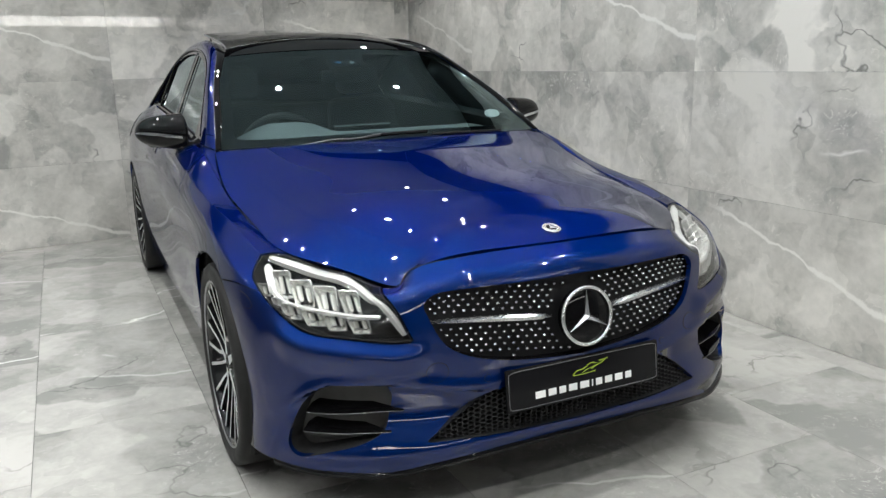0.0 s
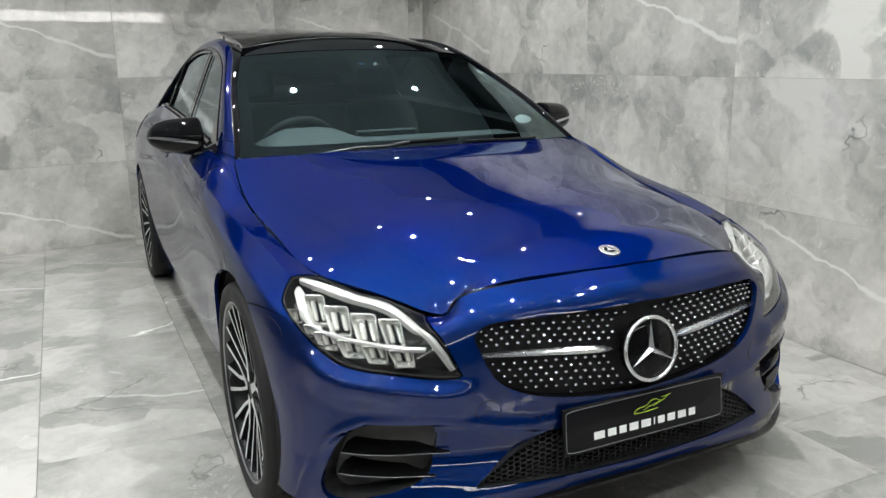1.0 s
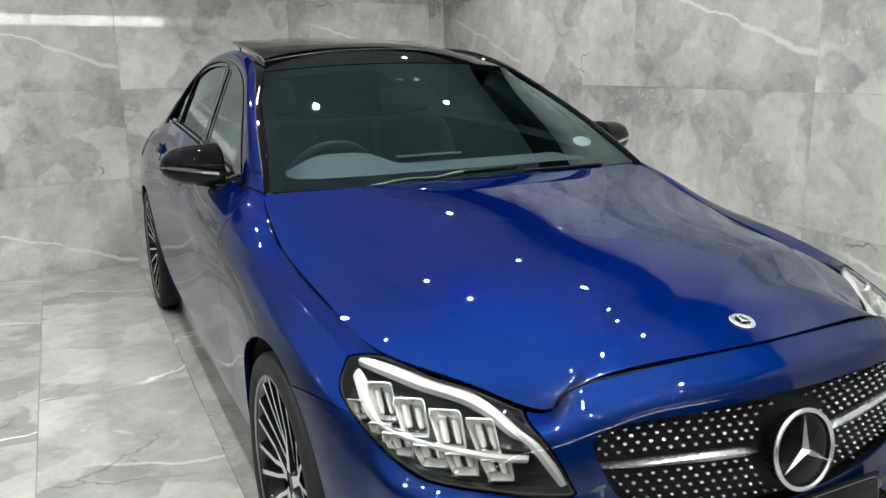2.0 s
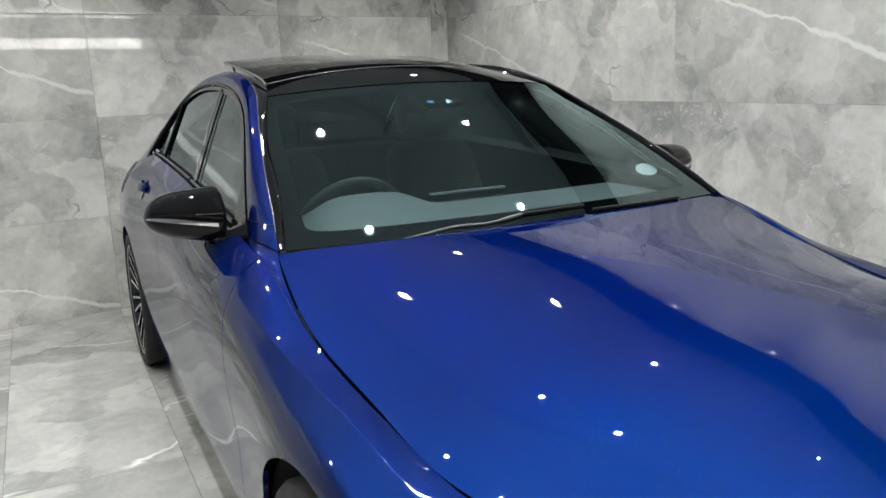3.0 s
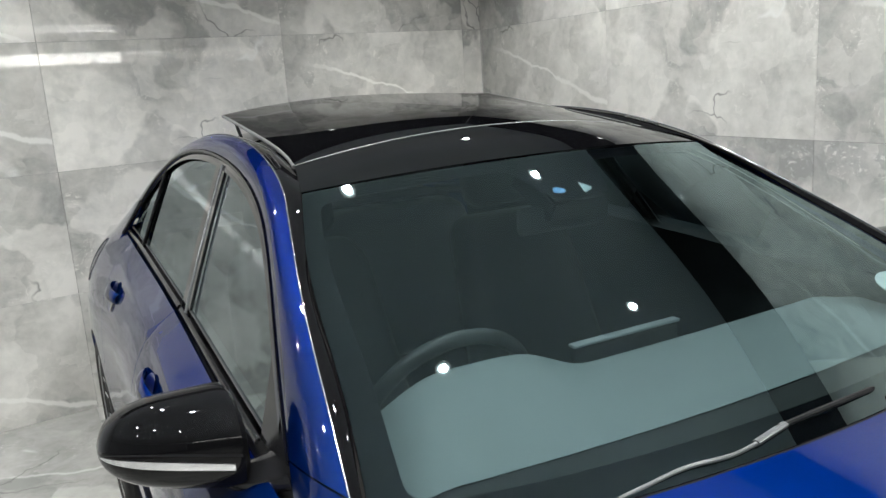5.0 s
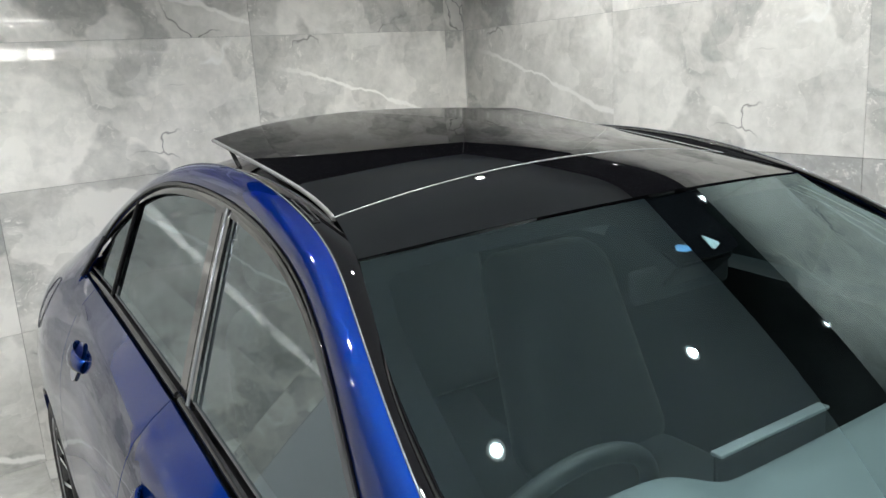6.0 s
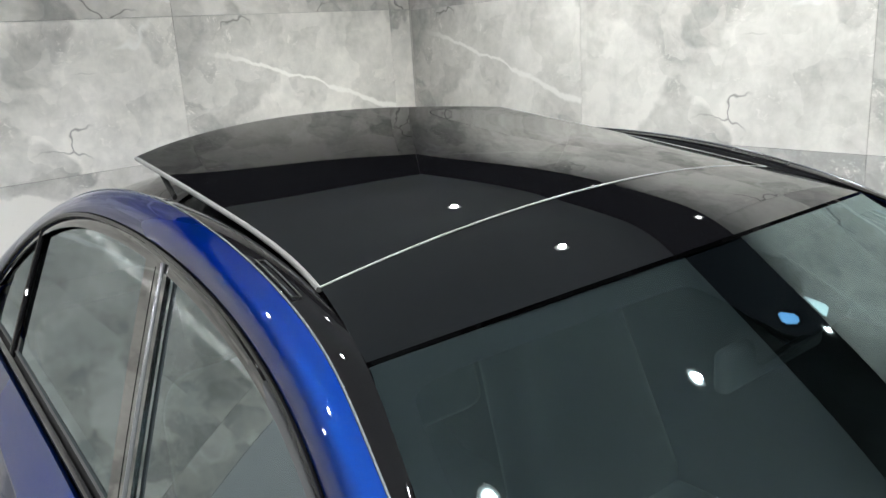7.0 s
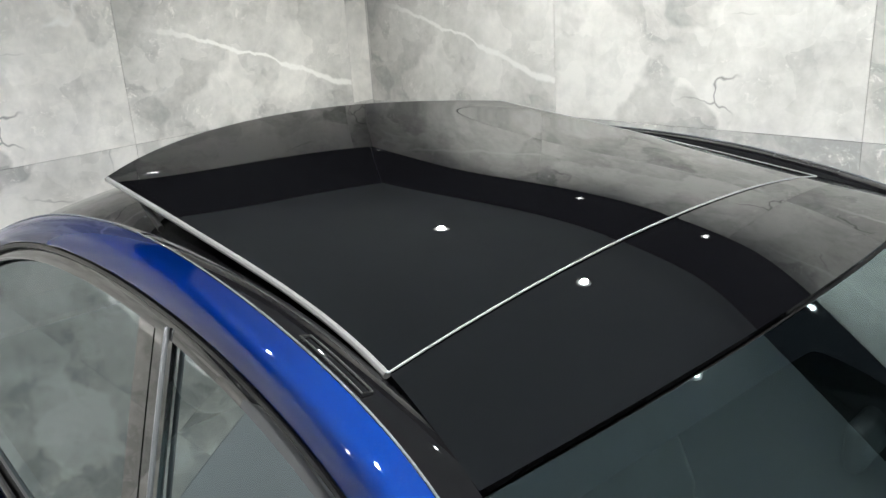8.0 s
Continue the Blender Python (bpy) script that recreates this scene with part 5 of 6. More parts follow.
FIN_EDGE = material("grey_fin_edge", (.18, .18, .19), .4, .6)
VENT_GREY = mottle(material("grey_grained_vent_plastic", (.06, .06, .06), .6), (.05, .05, .05), (.075, .075, .075), 30.0, rough=(.45, .65), bump=.2, fine=400.0)


def intakes():
    for sd in SIDES:
        loop = [(s * sd, w) for s, w in INTAKE]
        it = part("side_intake", trimmed(inset(.072), loop, (), .03, 1, 0, outward=(0, -1, 0)), VENT_GREY, front_bumper, "deep black corner air intake")
        part("duct", walls(lambda a, b: bumper_at(a, b) + (0, .001, 0), inset(.073), loop), MATT_BLACK, it)
        for s0, s1, w0, w1 in ((.800, .530, .503, .494), (.815, .560, .562, .556)):
            q = np.linspace(0, 1, 40)
            k, ww = s0 + (s1 - s0) * q, w0 + (w1 - w0) * rise(q, 0, 1)
            wide = np.interp(q, (0, .06, .7, 1), (.6, 1, .75, .06))[:, None]
            fr = inset(.012)(k * sd, ww)
            bk = inset(.070)(k * sd, ww - .020)
            bk = fr + (bk - fr) * wide
            up = np.array((0, 0, .0022))
            rows = np.array([bk + up, fr + up, fr + (0, -.002, 0), fr - up, bk - up])
            fin = part("fin", sheet(rows, 1, 0, flip=sd > 0), GLOSS_BLACK, it)
            part("fin_edge", curve_tube(fr + (0, -.001, 0), .0009, 6), FIN_EDGE, fin, "thin grey edge")
    back = part("lower_grille", trimmed(inset(.050), LOWER_MESH, (), .03, 1, 0, outward=(0, -1, 0)), DEEP_BLACK, front_bumper, "black honeycomb lower grille")
    part("duct", walls(inset(.003), inset(.051), LOWER_MESH), MATT_BLACK, back)
    # honeycomb
    verts, faces = [], []
    f0, f1 = inset(.014), inset(.034)
    zone = shrink(np.array(LOWER_MESH), .004)
    a = .0115
    cells = []
    for i in range(-34, 35):
        for j in range(14):
            s, w = i * a * 1.5 * 1.0, .440 + (j + (.5 if i % 2 else 0)) * a * 1.30
            if inside(np.array([(s, w)]), zone)[0]:
                cells.append((s, w))
    for s, w in cells:
        an = np.arange(6) * math.pi / 3
        o = len(verts)
        for rr, f in ((1.0, f0), (.80, f0), (.70, f1)):
            verts += [tuple(p) for p in f(s + a * rr * np.cos(an), np.clip(w + a * rr * .87 * np.sin(an), .42, .62))]
        for r in (0, 6):
            for k in range(6):
                faces.append((o + r + k, o + r + (k + 1) % 6, o + r + 6 + (k + 1) % 6, o + r + 6 + k))
    me = bpy.data.meshes.new("honeycomb")
    me.from_pydata(verts, [], faces)
    me.materials.append(MATT_BLACK)
    ob = new("honeycomb", me)
    ob.parent = back
    ob["kind"] = "stuff"
    # splitter blade
    k = np.linspace(-.93, .93, 80)
    base = both(k, np.full(80, W_END))
    out = base * (1, 1, 1) + np.stack((k * 0, np.full(80, -.010), np.full(80, -.003)), axis=1)
    inn = base + np.stack((-k * .08, np.full(80, .06), np.full(80, -.006)), axis=1)
    rows = np.array([base + (0, 0, .004), out + (0, 0, .002), out + (0, 0, -.006), inn])
    part("splitter", sheet(rows, 1, 0, flip=True), GLOSS_BLACK, front_bumper)


intakes()


def head_lamp(sd):
    loop = [(s * sd, w) for s, w in LAMP]
    lens = part("head_lamp", trimmed(inset(.0015), shrink(np.array(loop), .0025), (), .016, 1, 0, outward=(sd, -1, .3)), CLEAR_GLASS, car, "clear head lamp with white light guides")
    lens.visible_shadow = False
    dark = material("dark_lamp_bezel", (.085, .085, .085), .16, .8)
    part("bowl", trimmed(inset(.058), shrink(np.array(loop), .004), (), .02, 1, 0, outward=(sd, -1, .3)), dark, lens)
    part("bowl_wall", walls(inset(.003), inset(.059), shrink(np.array(loop), .003)), dark, lens)
    rim = np.array(shrink(np.array(loop), .006))
    part("seal", curve_tube(inset(.005)(rim[:, 0], rim[:, 1]), .0018, 6, True), DEEP_BLACK, lens)
    white = material("white_light_guide", (.46, .46, .44), .20)
    b = bsdf(white)
    b.inputs["Transmission Weight"].default_value = 0.15

    def guide(pts, half, depth, name):
        q = spline(pts, 44)
        t = np.gradient(q, axis=0)
        n = np.stack((-t[:, 1], t[:, 0]), axis=1) / np.linalg.norm(t, axis=1)[:, None]
        h = np.interp(np.linspace(0, 1, 44), (0, .12, .5, 1), half)[:, None]
        A, B = q + n * h, q - n * h
        f0, f1 = inset(depth), inset(depth + .014)
        m0, m1 = f0(A[:, 0] * sd, A[:, 1]), f0(B[:, 0] * sd, B[:, 1])
        l0, l1 = f1(A[:, 0] * sd, A[:, 1]), f1(B[:, 0] * sd, B[:, 1])
        top = f0(q[:, 0] * sd, q[:, 1]) + (f0(q[:, 0] * sd, q[:, 1]) - f1(q[:, 0] * sd, q[:, 1])) * .25
        part(name, sheet(np.array([l0, m0, top, m1, l1]), 1, 0, flip=sd < 0), white, lens, "white light guide")

    guide([(1.026, .034), (.937, .018), (.836, .014), (.724, .016), (.648, .036), (.598, .108), (.556, .192), (.520, .250)], (.007, .0105, .0115, .010), .010, "upper_guide")
    guide([(1.012, .054), (.958, .068), (.922, .096), (.884, .134), (.832, .150), (.740, .160), (.656, .174), (.594, .182)], (.007, .011, .010, .0095), .018, "hook_guide")
    mirror_mat = material("lamp_reflector", (.90, .90, .87), .24, .72)
    frost = material("moulded_lamp_lens", (.80, .80, .76), .14, .25, .8)

    cut = random.Random(4)

    def unit(s, w, wd, ht, name):
        """A chrome box with a stepped lens in it."""
        n = normal_at(both, s * sd, w)
        m = oriented(inset(.026)([s * sd], [w])[0], (n[0] * .75, n[1], n[2] * .3 - .05))
        slant = .30 * sd * ht

        def at(x, y, h):
            return (x * wd + slant * y, y * ht, h)

        bm = bmesh.new()
        prof = [(1.0, -.004), (1.0, .003), (.92, .004), (.80, -.014), (.70, -.024)]
        rings = [[bm.verts.new(at(x * r, y * r, h)) for x, y in ((-.72, -1), (.80, -1), (.96, -.7), (1.08, .8), (.95, 1), (-.95, 1), (-1.05, .75), (-.85, -.75))] for r, h in prof]
        for A, B in zip(rings, rings[1:]):
            for i in range(8):
                bm.faces.new((A[i], A[(i + 1) % 8], B[(i + 1) % 8], B[i]))
        bmesh.ops.bevel(bm, geom=[e for e in bm.edges if not e.is_boundary], offset=.0008, segments=1, affect="EDGES")
        u = part(name, moved(bm, m), mirror_mat, lens)
        # a hollow chrome back with a dark slot, and two upright glass bars before it
        bm = bmesh.new()
        rows = []
        for y in np.linspace(-.74, .74, 6):
            rows.append([bm.verts.new(at(x, y, -.0225 - .010 * (1 - (x / .78) ** 2) * (1 - (y / .9) ** 2))) for x in np.linspace(-.78, .78, 7)])
        for A, B in zip(rows, rows[1:]):
            for p in range(6):
                bm.faces.new((A[p], A[p + 1], B[p + 1], B[p]))
        part("cell_floor", moved(bm, m), mirror_mat, u)
        bm = bmesh.new()
        x0 = cut.uniform(-.12, .16)
        vs = [bm.verts.new(at(x, y, -.0205)) for x, y in ((x0 - .13, -.66), (x0 + .12, -.66), (x0 + .10, .66), (x0 - .10, .66))]
        bm.faces.new(vs)
        part("slot", moved(bm, m), DEEP_BLACK, u)
        bm = bmesh.new()
        for x, half in ((x0 - .42, .24), (x0 + .38, .20)):
            lo, hi = cut.uniform(-.72, -.5), cut.uniform(.45, .7)
            rows = []
            for y, r in ((lo, .5), (lo + .1, 1.0), (0, 1.1), (hi - .1, 1.0), (hi, .5)):
                rows.append([bm.verts.new(at(x + half * r * math.sin(q), y, -.022 + .011 * r * math.cos(q))) for q in np.linspace(-1.5, 1.5, 7)])
            for A, B in zip(rows, rows[1:]):
                for p in range(6):
                    bm.faces.new((A[p], A[p + 1], B[p + 1], B[p]))
        part("lens_block", moved(bm, m), frost, u)
        part("blade", moved(boxed(-wd * .95 - slant, wd * .95 - slant, -1.12 * ht, -1.04 * ht, -.014, .002, .001, 1), m), SATIN, u)

    for s, w, wd in ((.908, .066, .025), (.838, .074, .031), (.758, .082, .031), (.680, .098, .026)):
        unit(s, w, wd, .039, "reflector")
    for s, w, wd in ((.958, .098, .020), (.905, .158, .022)):
        unit(s, w, wd, .018, "corner_reflector")
    for s, w, wd in ((.866, .178, .028), (.792, .186, .032), (.722, .196, .029), (.650, .208, .028)):
        unit(s, w, wd, .022, "lower_reflector")


for side in SIDES:
    head_lamp(side)


# ---------------------------------------------------------------- wheels
def wheel_parts():
    """The meshes of a wheel that faces +x, its hub at the origin."""
    tyre = bmesh.new()
    spin(tyre, [(.262, -.085), (.275, -.105), (.300, -.112), (.322, -.104), (.3305, -.088), (.332, -.05), (.3322, 0), (.332, .05), (.3305, .088), (.322, .100), (.308, .104), (.296, .105), (.284, .102), (.275, .097), (.266, .088)], 64, "x")
    rim = bmesh.new()
    spin(rim, [(.240, -.085), (.232, -.08), (.222, -.03), (.224, .03), (.234, .078), (.241, .090), (.251, .095), (.2545, .090), (.25, .082)], 64, "x")
    lip = spin(bmesh.new(), [(.2455, .0945), (.2475, .0975), (.2515, .0985), (.2550, .0930)], 64, "x")
    disc = bmesh.new()
    spin(disc, [(.06, -.012), (.172, -.012), (.172, .012), (.06, .012), (.06, -.012)], 48, "x")
    hub = bmesh.new()
    spin(hub, [(.0001, .070), (.030, .070), (.034, .066), (.036, .05), (.056, .040), (.062, .030), (.062, -.03)], 40, "x")
    cap = spin(bmesh.new(), [(.0001, .0745), (.026, .0735), (.031, .070), (.031, .06)], 32, "x")
    # a spoke that forks into two
    sp = bmesh.new()

    def bar(p, q, w0, w1, x0, x1, deep):
        p, q = Vector((0, *p)), Vector((0, *q))
        d = (q - p).normalized()
        sdv = Vector((0, -d.z, d.y))
        vs = []
        for c, w, x in ((p, w0, x0), (q, w1, x1)):
            for sg in (-1, 1):
                vs.append(sp.verts.new(c + sdv * w * sg + Vector((x, 0, 0))))
            for sg in (1, -1):
                vs.append(sp.verts.new(c + sdv * w * sg * 1.5 + Vector((x - deep, 0, 0))))
        a, b = vs[:4], vs[4:]
        faces = [sp.faces.new((a[0], a[1], b[1], b[0]))]
        for i in (1, 2, 3):
            sp.faces.new((a[i], a[(i + 1) % 4], b[(i + 1) % 4], b[i]))
        sp.faces.new(a[::-1])
        sp.faces.new(b)
        faces[0].material_index = 1

    # from the hub: an arm that forks into two bars, and a thin bar beside each
    bar((.0, .026), (.0, .085), .0135, .0100, .0745, .0725, .03)
    for sg in (-1, 1):
        bar((.003 * sg, .080), (.020 * sg, .125), .0066, .0056, .0725, .076, .03)
        bar((.020 * sg, .123), (.038 * sg, .240), .0054, .0064, .076, .090, .028)
        bar((.018 * sg, .050), (.052 * sg, .110), .0056, .0048, .062, .072, .028)
        bar((.052 * sg, .108), (.104 * sg, .218), .0048, .0060, .072, .090, .026)
    bmesh.ops.recalc_face_normals(sp, faces=sp.faces[:])
    for bm in (rim, lip, sp):
        for v in bm.verts:
            v.co.y, v.co.z = v.co.y * 1.083, v.co.z * 1.083
    return tyre, rim, lip, disc, hub, cap, sp


def wheels():
    machined = material("machined_silver_face", (.84, .85, .86), .28, 1.0)
    lip_grey = material("dark_machined_lip", (.30, .30, .31), .3, 1.0)
    spoke_black = material("gloss_black_alloy", (.012, .012, .013), .18, .3, .6)
    disc_steel = material("brake_disc_steel", (.32, .32, .33), .35, 1.0)
    tyre, rim, lip, disc, hub, cap, sp = wheel_parts()
    me = {n: finish(b, n, m) for n, b, m in (("tyre", tyre, RUBBER), ("rim", rim, spoke_black), ("rim_lip", lip, lip_grey), ("brake_disc", disc, disc_steel), ("hub", hub, spoke_black), ("cap", cap, GLOSS_BLACK))}
    for m_ in me.values():
        m_.set_sharp_from_angle(angle=radians(40))
    spoke = finish(sp, "spoke", spoke_black, False)
    spoke.materials.append(machined)
    bolt = finish(moved(spin(bmesh.new(), [(.0001, .008), (.006, .007), (.0075, 0), (.0075, -.01)], 6), pose(0, 0, 0, 0, 90, 0)), "wheel_bolt", disc_steel, False)
    for sd in SIDES:
        for cy, cx in ((-.03, .790), (2.84, .780)):
            wh = empty("wheel")
            wh.parent = car
            wh.matrix_basis = Matrix.Translation((cx * sd, cy, .3322)) @ (Matrix.Identity(4) if sd > 0 else pose(0, 0, 0, 0, 0, 180)) @ pose(0, 0, 0, 13 + 40 * cy)
            for n in me:
                o = new(n, me[n])
                o.parent = wh
                if n == "brake_disc":
                    o.matrix_basis = Matrix.Translation((-.02, 0, 0))
            for k in range(5):
                o = new("spoke", spoke)
                o.parent = wh
                o.matrix_basis = pose(0, 0, 0, 72 * k)
            for k in range(5):
                o = new("wheel_bolt", bolt)
                o.parent = wh
                a = 2 * math.pi * (k + .5) / 5
                o.matrix_basis = Matrix.Translation((.046, .050 * math.cos(a), .050 * math.sin(a)))
            o = part("caliper", boxed(-.05, .02, .10, .17, -.06, .06, .015), spoke_black, wh)


wheels()


# ---------------------------------------------------------------- mirrors, handles, wipers
def side_mirror(sd):
    mi = empty("side_mirror")
    mi.parent = car
    ns, nt = 26, 36

    def ring_at(k, grow=0.0):
        """Section of the housing, k from the inner end to the tip."""
        x = .782 + .206 * k
        yc, zc = .985 + .052 * k, .996 + .012 * k
        h = (.094 - .026 * k) * max(0.0, 1 - max(0.0, k - .12) ** 5.0 / .88 ** 5.0) ** .5 * (1 - (max(0.0, .12 - k) / .12) ** 2.2) ** .5 if 0 < k < 1 else 0
        d = .092 * (h / .086) ** .85 if h > 0 else 0
        out = []
        for j in range(nt):
            a = 2 * math.pi * j / nt
            c, s_ = math.cos(a), math.sin(a)
            y = math.copysign(abs(c) ** .85, c) * (d + grow)
            z = math.copysign(abs(s_) ** .85, s_) * (h + grow)
            if z < 0:
                z *= .70
            y = min(y, .042 * (h / .086 if h else 0))
            out.append((sd * x, yc + y - .01 * (z / .09) ** 2, zc + z))
        return out

    bm = bmesh.new()
    ks = [.5 - .5 * math.cos(math.pi * (i + .02) / (ns + .04)) for i in range(ns + 1)]
    R = [[bm.verts.new(p) for p in ring_at(k)] for k in ks]
    for A, B in zip(R, R[1:]):
        for j in range(nt):
            bm.faces.new((A[j], A[(j + 1) % nt], B[(j + 1) % nt], B[j]))
    bm.faces.new(R[0])
    bm.faces.new(R[-1][::-1])
    bmesh.ops.recalc_face_normals(bm, faces=bm.faces[:])
    part("housing", bm, GLOSS_BLACK, mi, "gloss black mirror housing")

    def strip(a0, a1, k0, k1, grow, turn=radians(12)):
        rows = []
        for a in np.linspace(a0, a1, 6):
            row = []
            for k in np.linspace(k0, k1, 26):
                ring = ring_at(k, grow)
                q = (a + turn * (1 - k)) / (2 * math.pi) * nt
                i = int(math.floor(q)) % nt
                fr = q - math.floor(q)
                p = np.array(ring[i]) * (1 - fr) + np.array(ring[(i + 1) % nt]) * fr
                row.append(p)
            rows.append(row)
        return np.array(rows)

    lo, hi = math.radians(170), math.radians(177)
    part("indicator", sheet(strip(lo, hi, .16, .985, .0025), 1, .003, flip=sd < 0), material("silver_clear_indicator", (.70, .71, .72), .12, .9, 1.0), mi, "silver indicator strip")
    part("groove", sheet(strip(math.radians(162), math.radians(164.5), .10, .985, .0012), 1, 0, flip=sd < 0), DEEP_BLACK, mi)
    # mirror glass at the back
    bm = bmesh.new()
    vs = [bm.verts.new((sd * (.878 + .070 * math.copysign(abs(math.cos(a)) ** .6, math.cos(a))), 1.046 + .010 * math.cos(a), .990 + .048 * math.copysign(abs(math.sin(a)) ** .7, math.sin(a)))) for a in np.linspace(0, 2 * math.pi, 32, endpoint=False)]
    bm.faces.new(vs if sd < 0 else vs[::-1])
    part("mirror_glass", bm, CHROME, mi)
    # foot
    path = spline([(.752, .900, .968), (.785, .930, .953), (.815, .960, .952), (.84, .985, .968)], 14)
    bm = bmesh.new()
    rings = []
    for i, p in enumerate(path):
        wd, hg = np.interp(i, (0, 6, 13), (.060, .042, .05)), np.interp(i, (0, 6, 13), (.022, .015, .02))
        rings.append([bm.verts.new((sd * p[0], p[1] + wd * math.cos(a), p[2] + hg * math.sin(a))) for a in np.linspace(0, 2 * math.pi, 20, endpoint=False)])
    for A, B in zip(rings, rings[1:]):
        for j in range(20):
            bm.faces.new((A[j], A[(j + 1) % 20], B[(j + 1) % 20], B[j]))
    bm.faces.new(rings[0])
    bm.faces.new(rings[-1][::-1])
    bmesh.ops.recalc_face_normals(bm, faces=bm.faces[:])
    part("foot", bm, FRAME_BLACK, mi)


for side in SIDES:
    side_mirror(side)


def door_handles(sd):
    for door, y, z in ((doors[sd][0], 1.50, .925), (doors[sd][1], 2.36, .945)):
        s0, w0 = on_shell(y, z, False)
        f = lambda s, w: shell(s, w)
        mid = [(s0 - .09 + .18 * k, w0 + .004 * math.sin(math.pi * k)) for k in np.linspace(0, 1, 22)]
        n = normal_at(f, s0, w0)
        rows = []
        for da in np.linspace(0, 2 * math.pi, 13):
            row = []
            for i, (s, w) in enumerate(mid):
                k = i / 21
                lift = .020 * math.sin(math.pi * k) ** .6
                hh, tt = .0125 - .003 * abs(2 * k - 1), .0075
                p = f([s], [w + hh * math.sin(da)])[0] + n * (lift + tt * math.cos(da))
                row.append(p)
            rows.append(row)
        h = part("door_handle", sheet(np.array(rows), sd, 0, flip=False), PAINT, door)
        bm = h.data
        # flat disc behind the grip; the bowl's shade is put into its blue
        cup = []
        for r, dep in ((1.0, -.001), (.92, .003), (.75, .010), (.45, .014), (.02, .015)):
            a = np.linspace(0, 2 * math.pi, 33)
            cup.append(f(s0 + .052 * r * np.cos(a), w0 + .008 + .029 * r * np.sin(a)) + n * (.003 - .0 * dep) - n * 0 + n * (.0015 if r > .9 else .001))
        part("handle_recess", sheet(np.array(cup), sd, 0), RECESS, door)


RECESS = material("shaded_blue_recess", (.004, .014, .12), .3, .6, 1.0)
for side in SIDES:
    door_handles(side)


def wipers():
    """Blades that lie along the foot of the windscreen, one with its arm coming from under the hood's edge."""
    grey = material("silver_grey_wiper_arm", (.12, .125, .13), .35, .3)
    up = np.array((0, -.003, .002))
    w = part("wiper", curve_tube(spline([(-.09, .552, .983), (.01, .552, .986), (.14, .557, .985)], 20) + up, .0045, 8), DEEP_BLACK, car)
    part("wiper_arm", curve_tube(spline([(-.42, .562, .958), (-.34, .556, .968), (-.27, .552, .975), (-.20, .543, .974), (-.12, .546, .979)], 24) + up, .0032, 8), grey, w)
    part("arm_end", curve_tube(spline([(-.145, .545, .977), (-.11, .548, .981), (-.075, .552, .984)], 8) + up, .0075, 8, flat=.6), grey, w)
    part("wiper", curve_tube(spline([(.16, .540, .974), (.35, .552, .970), (.52, .580, .966)], 24) + up, .0042, 8), DEEP_BLACK, car)


wipers()


# ---------------------------------------------------------------- the cabin behind the glass
DASH_SKIN = mottle(material("grained_grey_dash_skin", (.14, .155, .157), .55), (.122, .136, .138), (.155, .17, .172), 18.0, rough=(.5, .65), bump=.15, fine=600.0)
SEAT_SKIN = mottle(material("dark_grey_seat_leather", (.010, .010, .010), .5), (.008, .0085, .0085), (.012, .0125, .0125), 14.0, rough=(.4, .6), bump=.2, fine=300.0)
LINER = mottle(material("black_roof_lining", (.02, .02, .02), .9), (.016, .016, .017), (.024, .024, .025), 20.0)


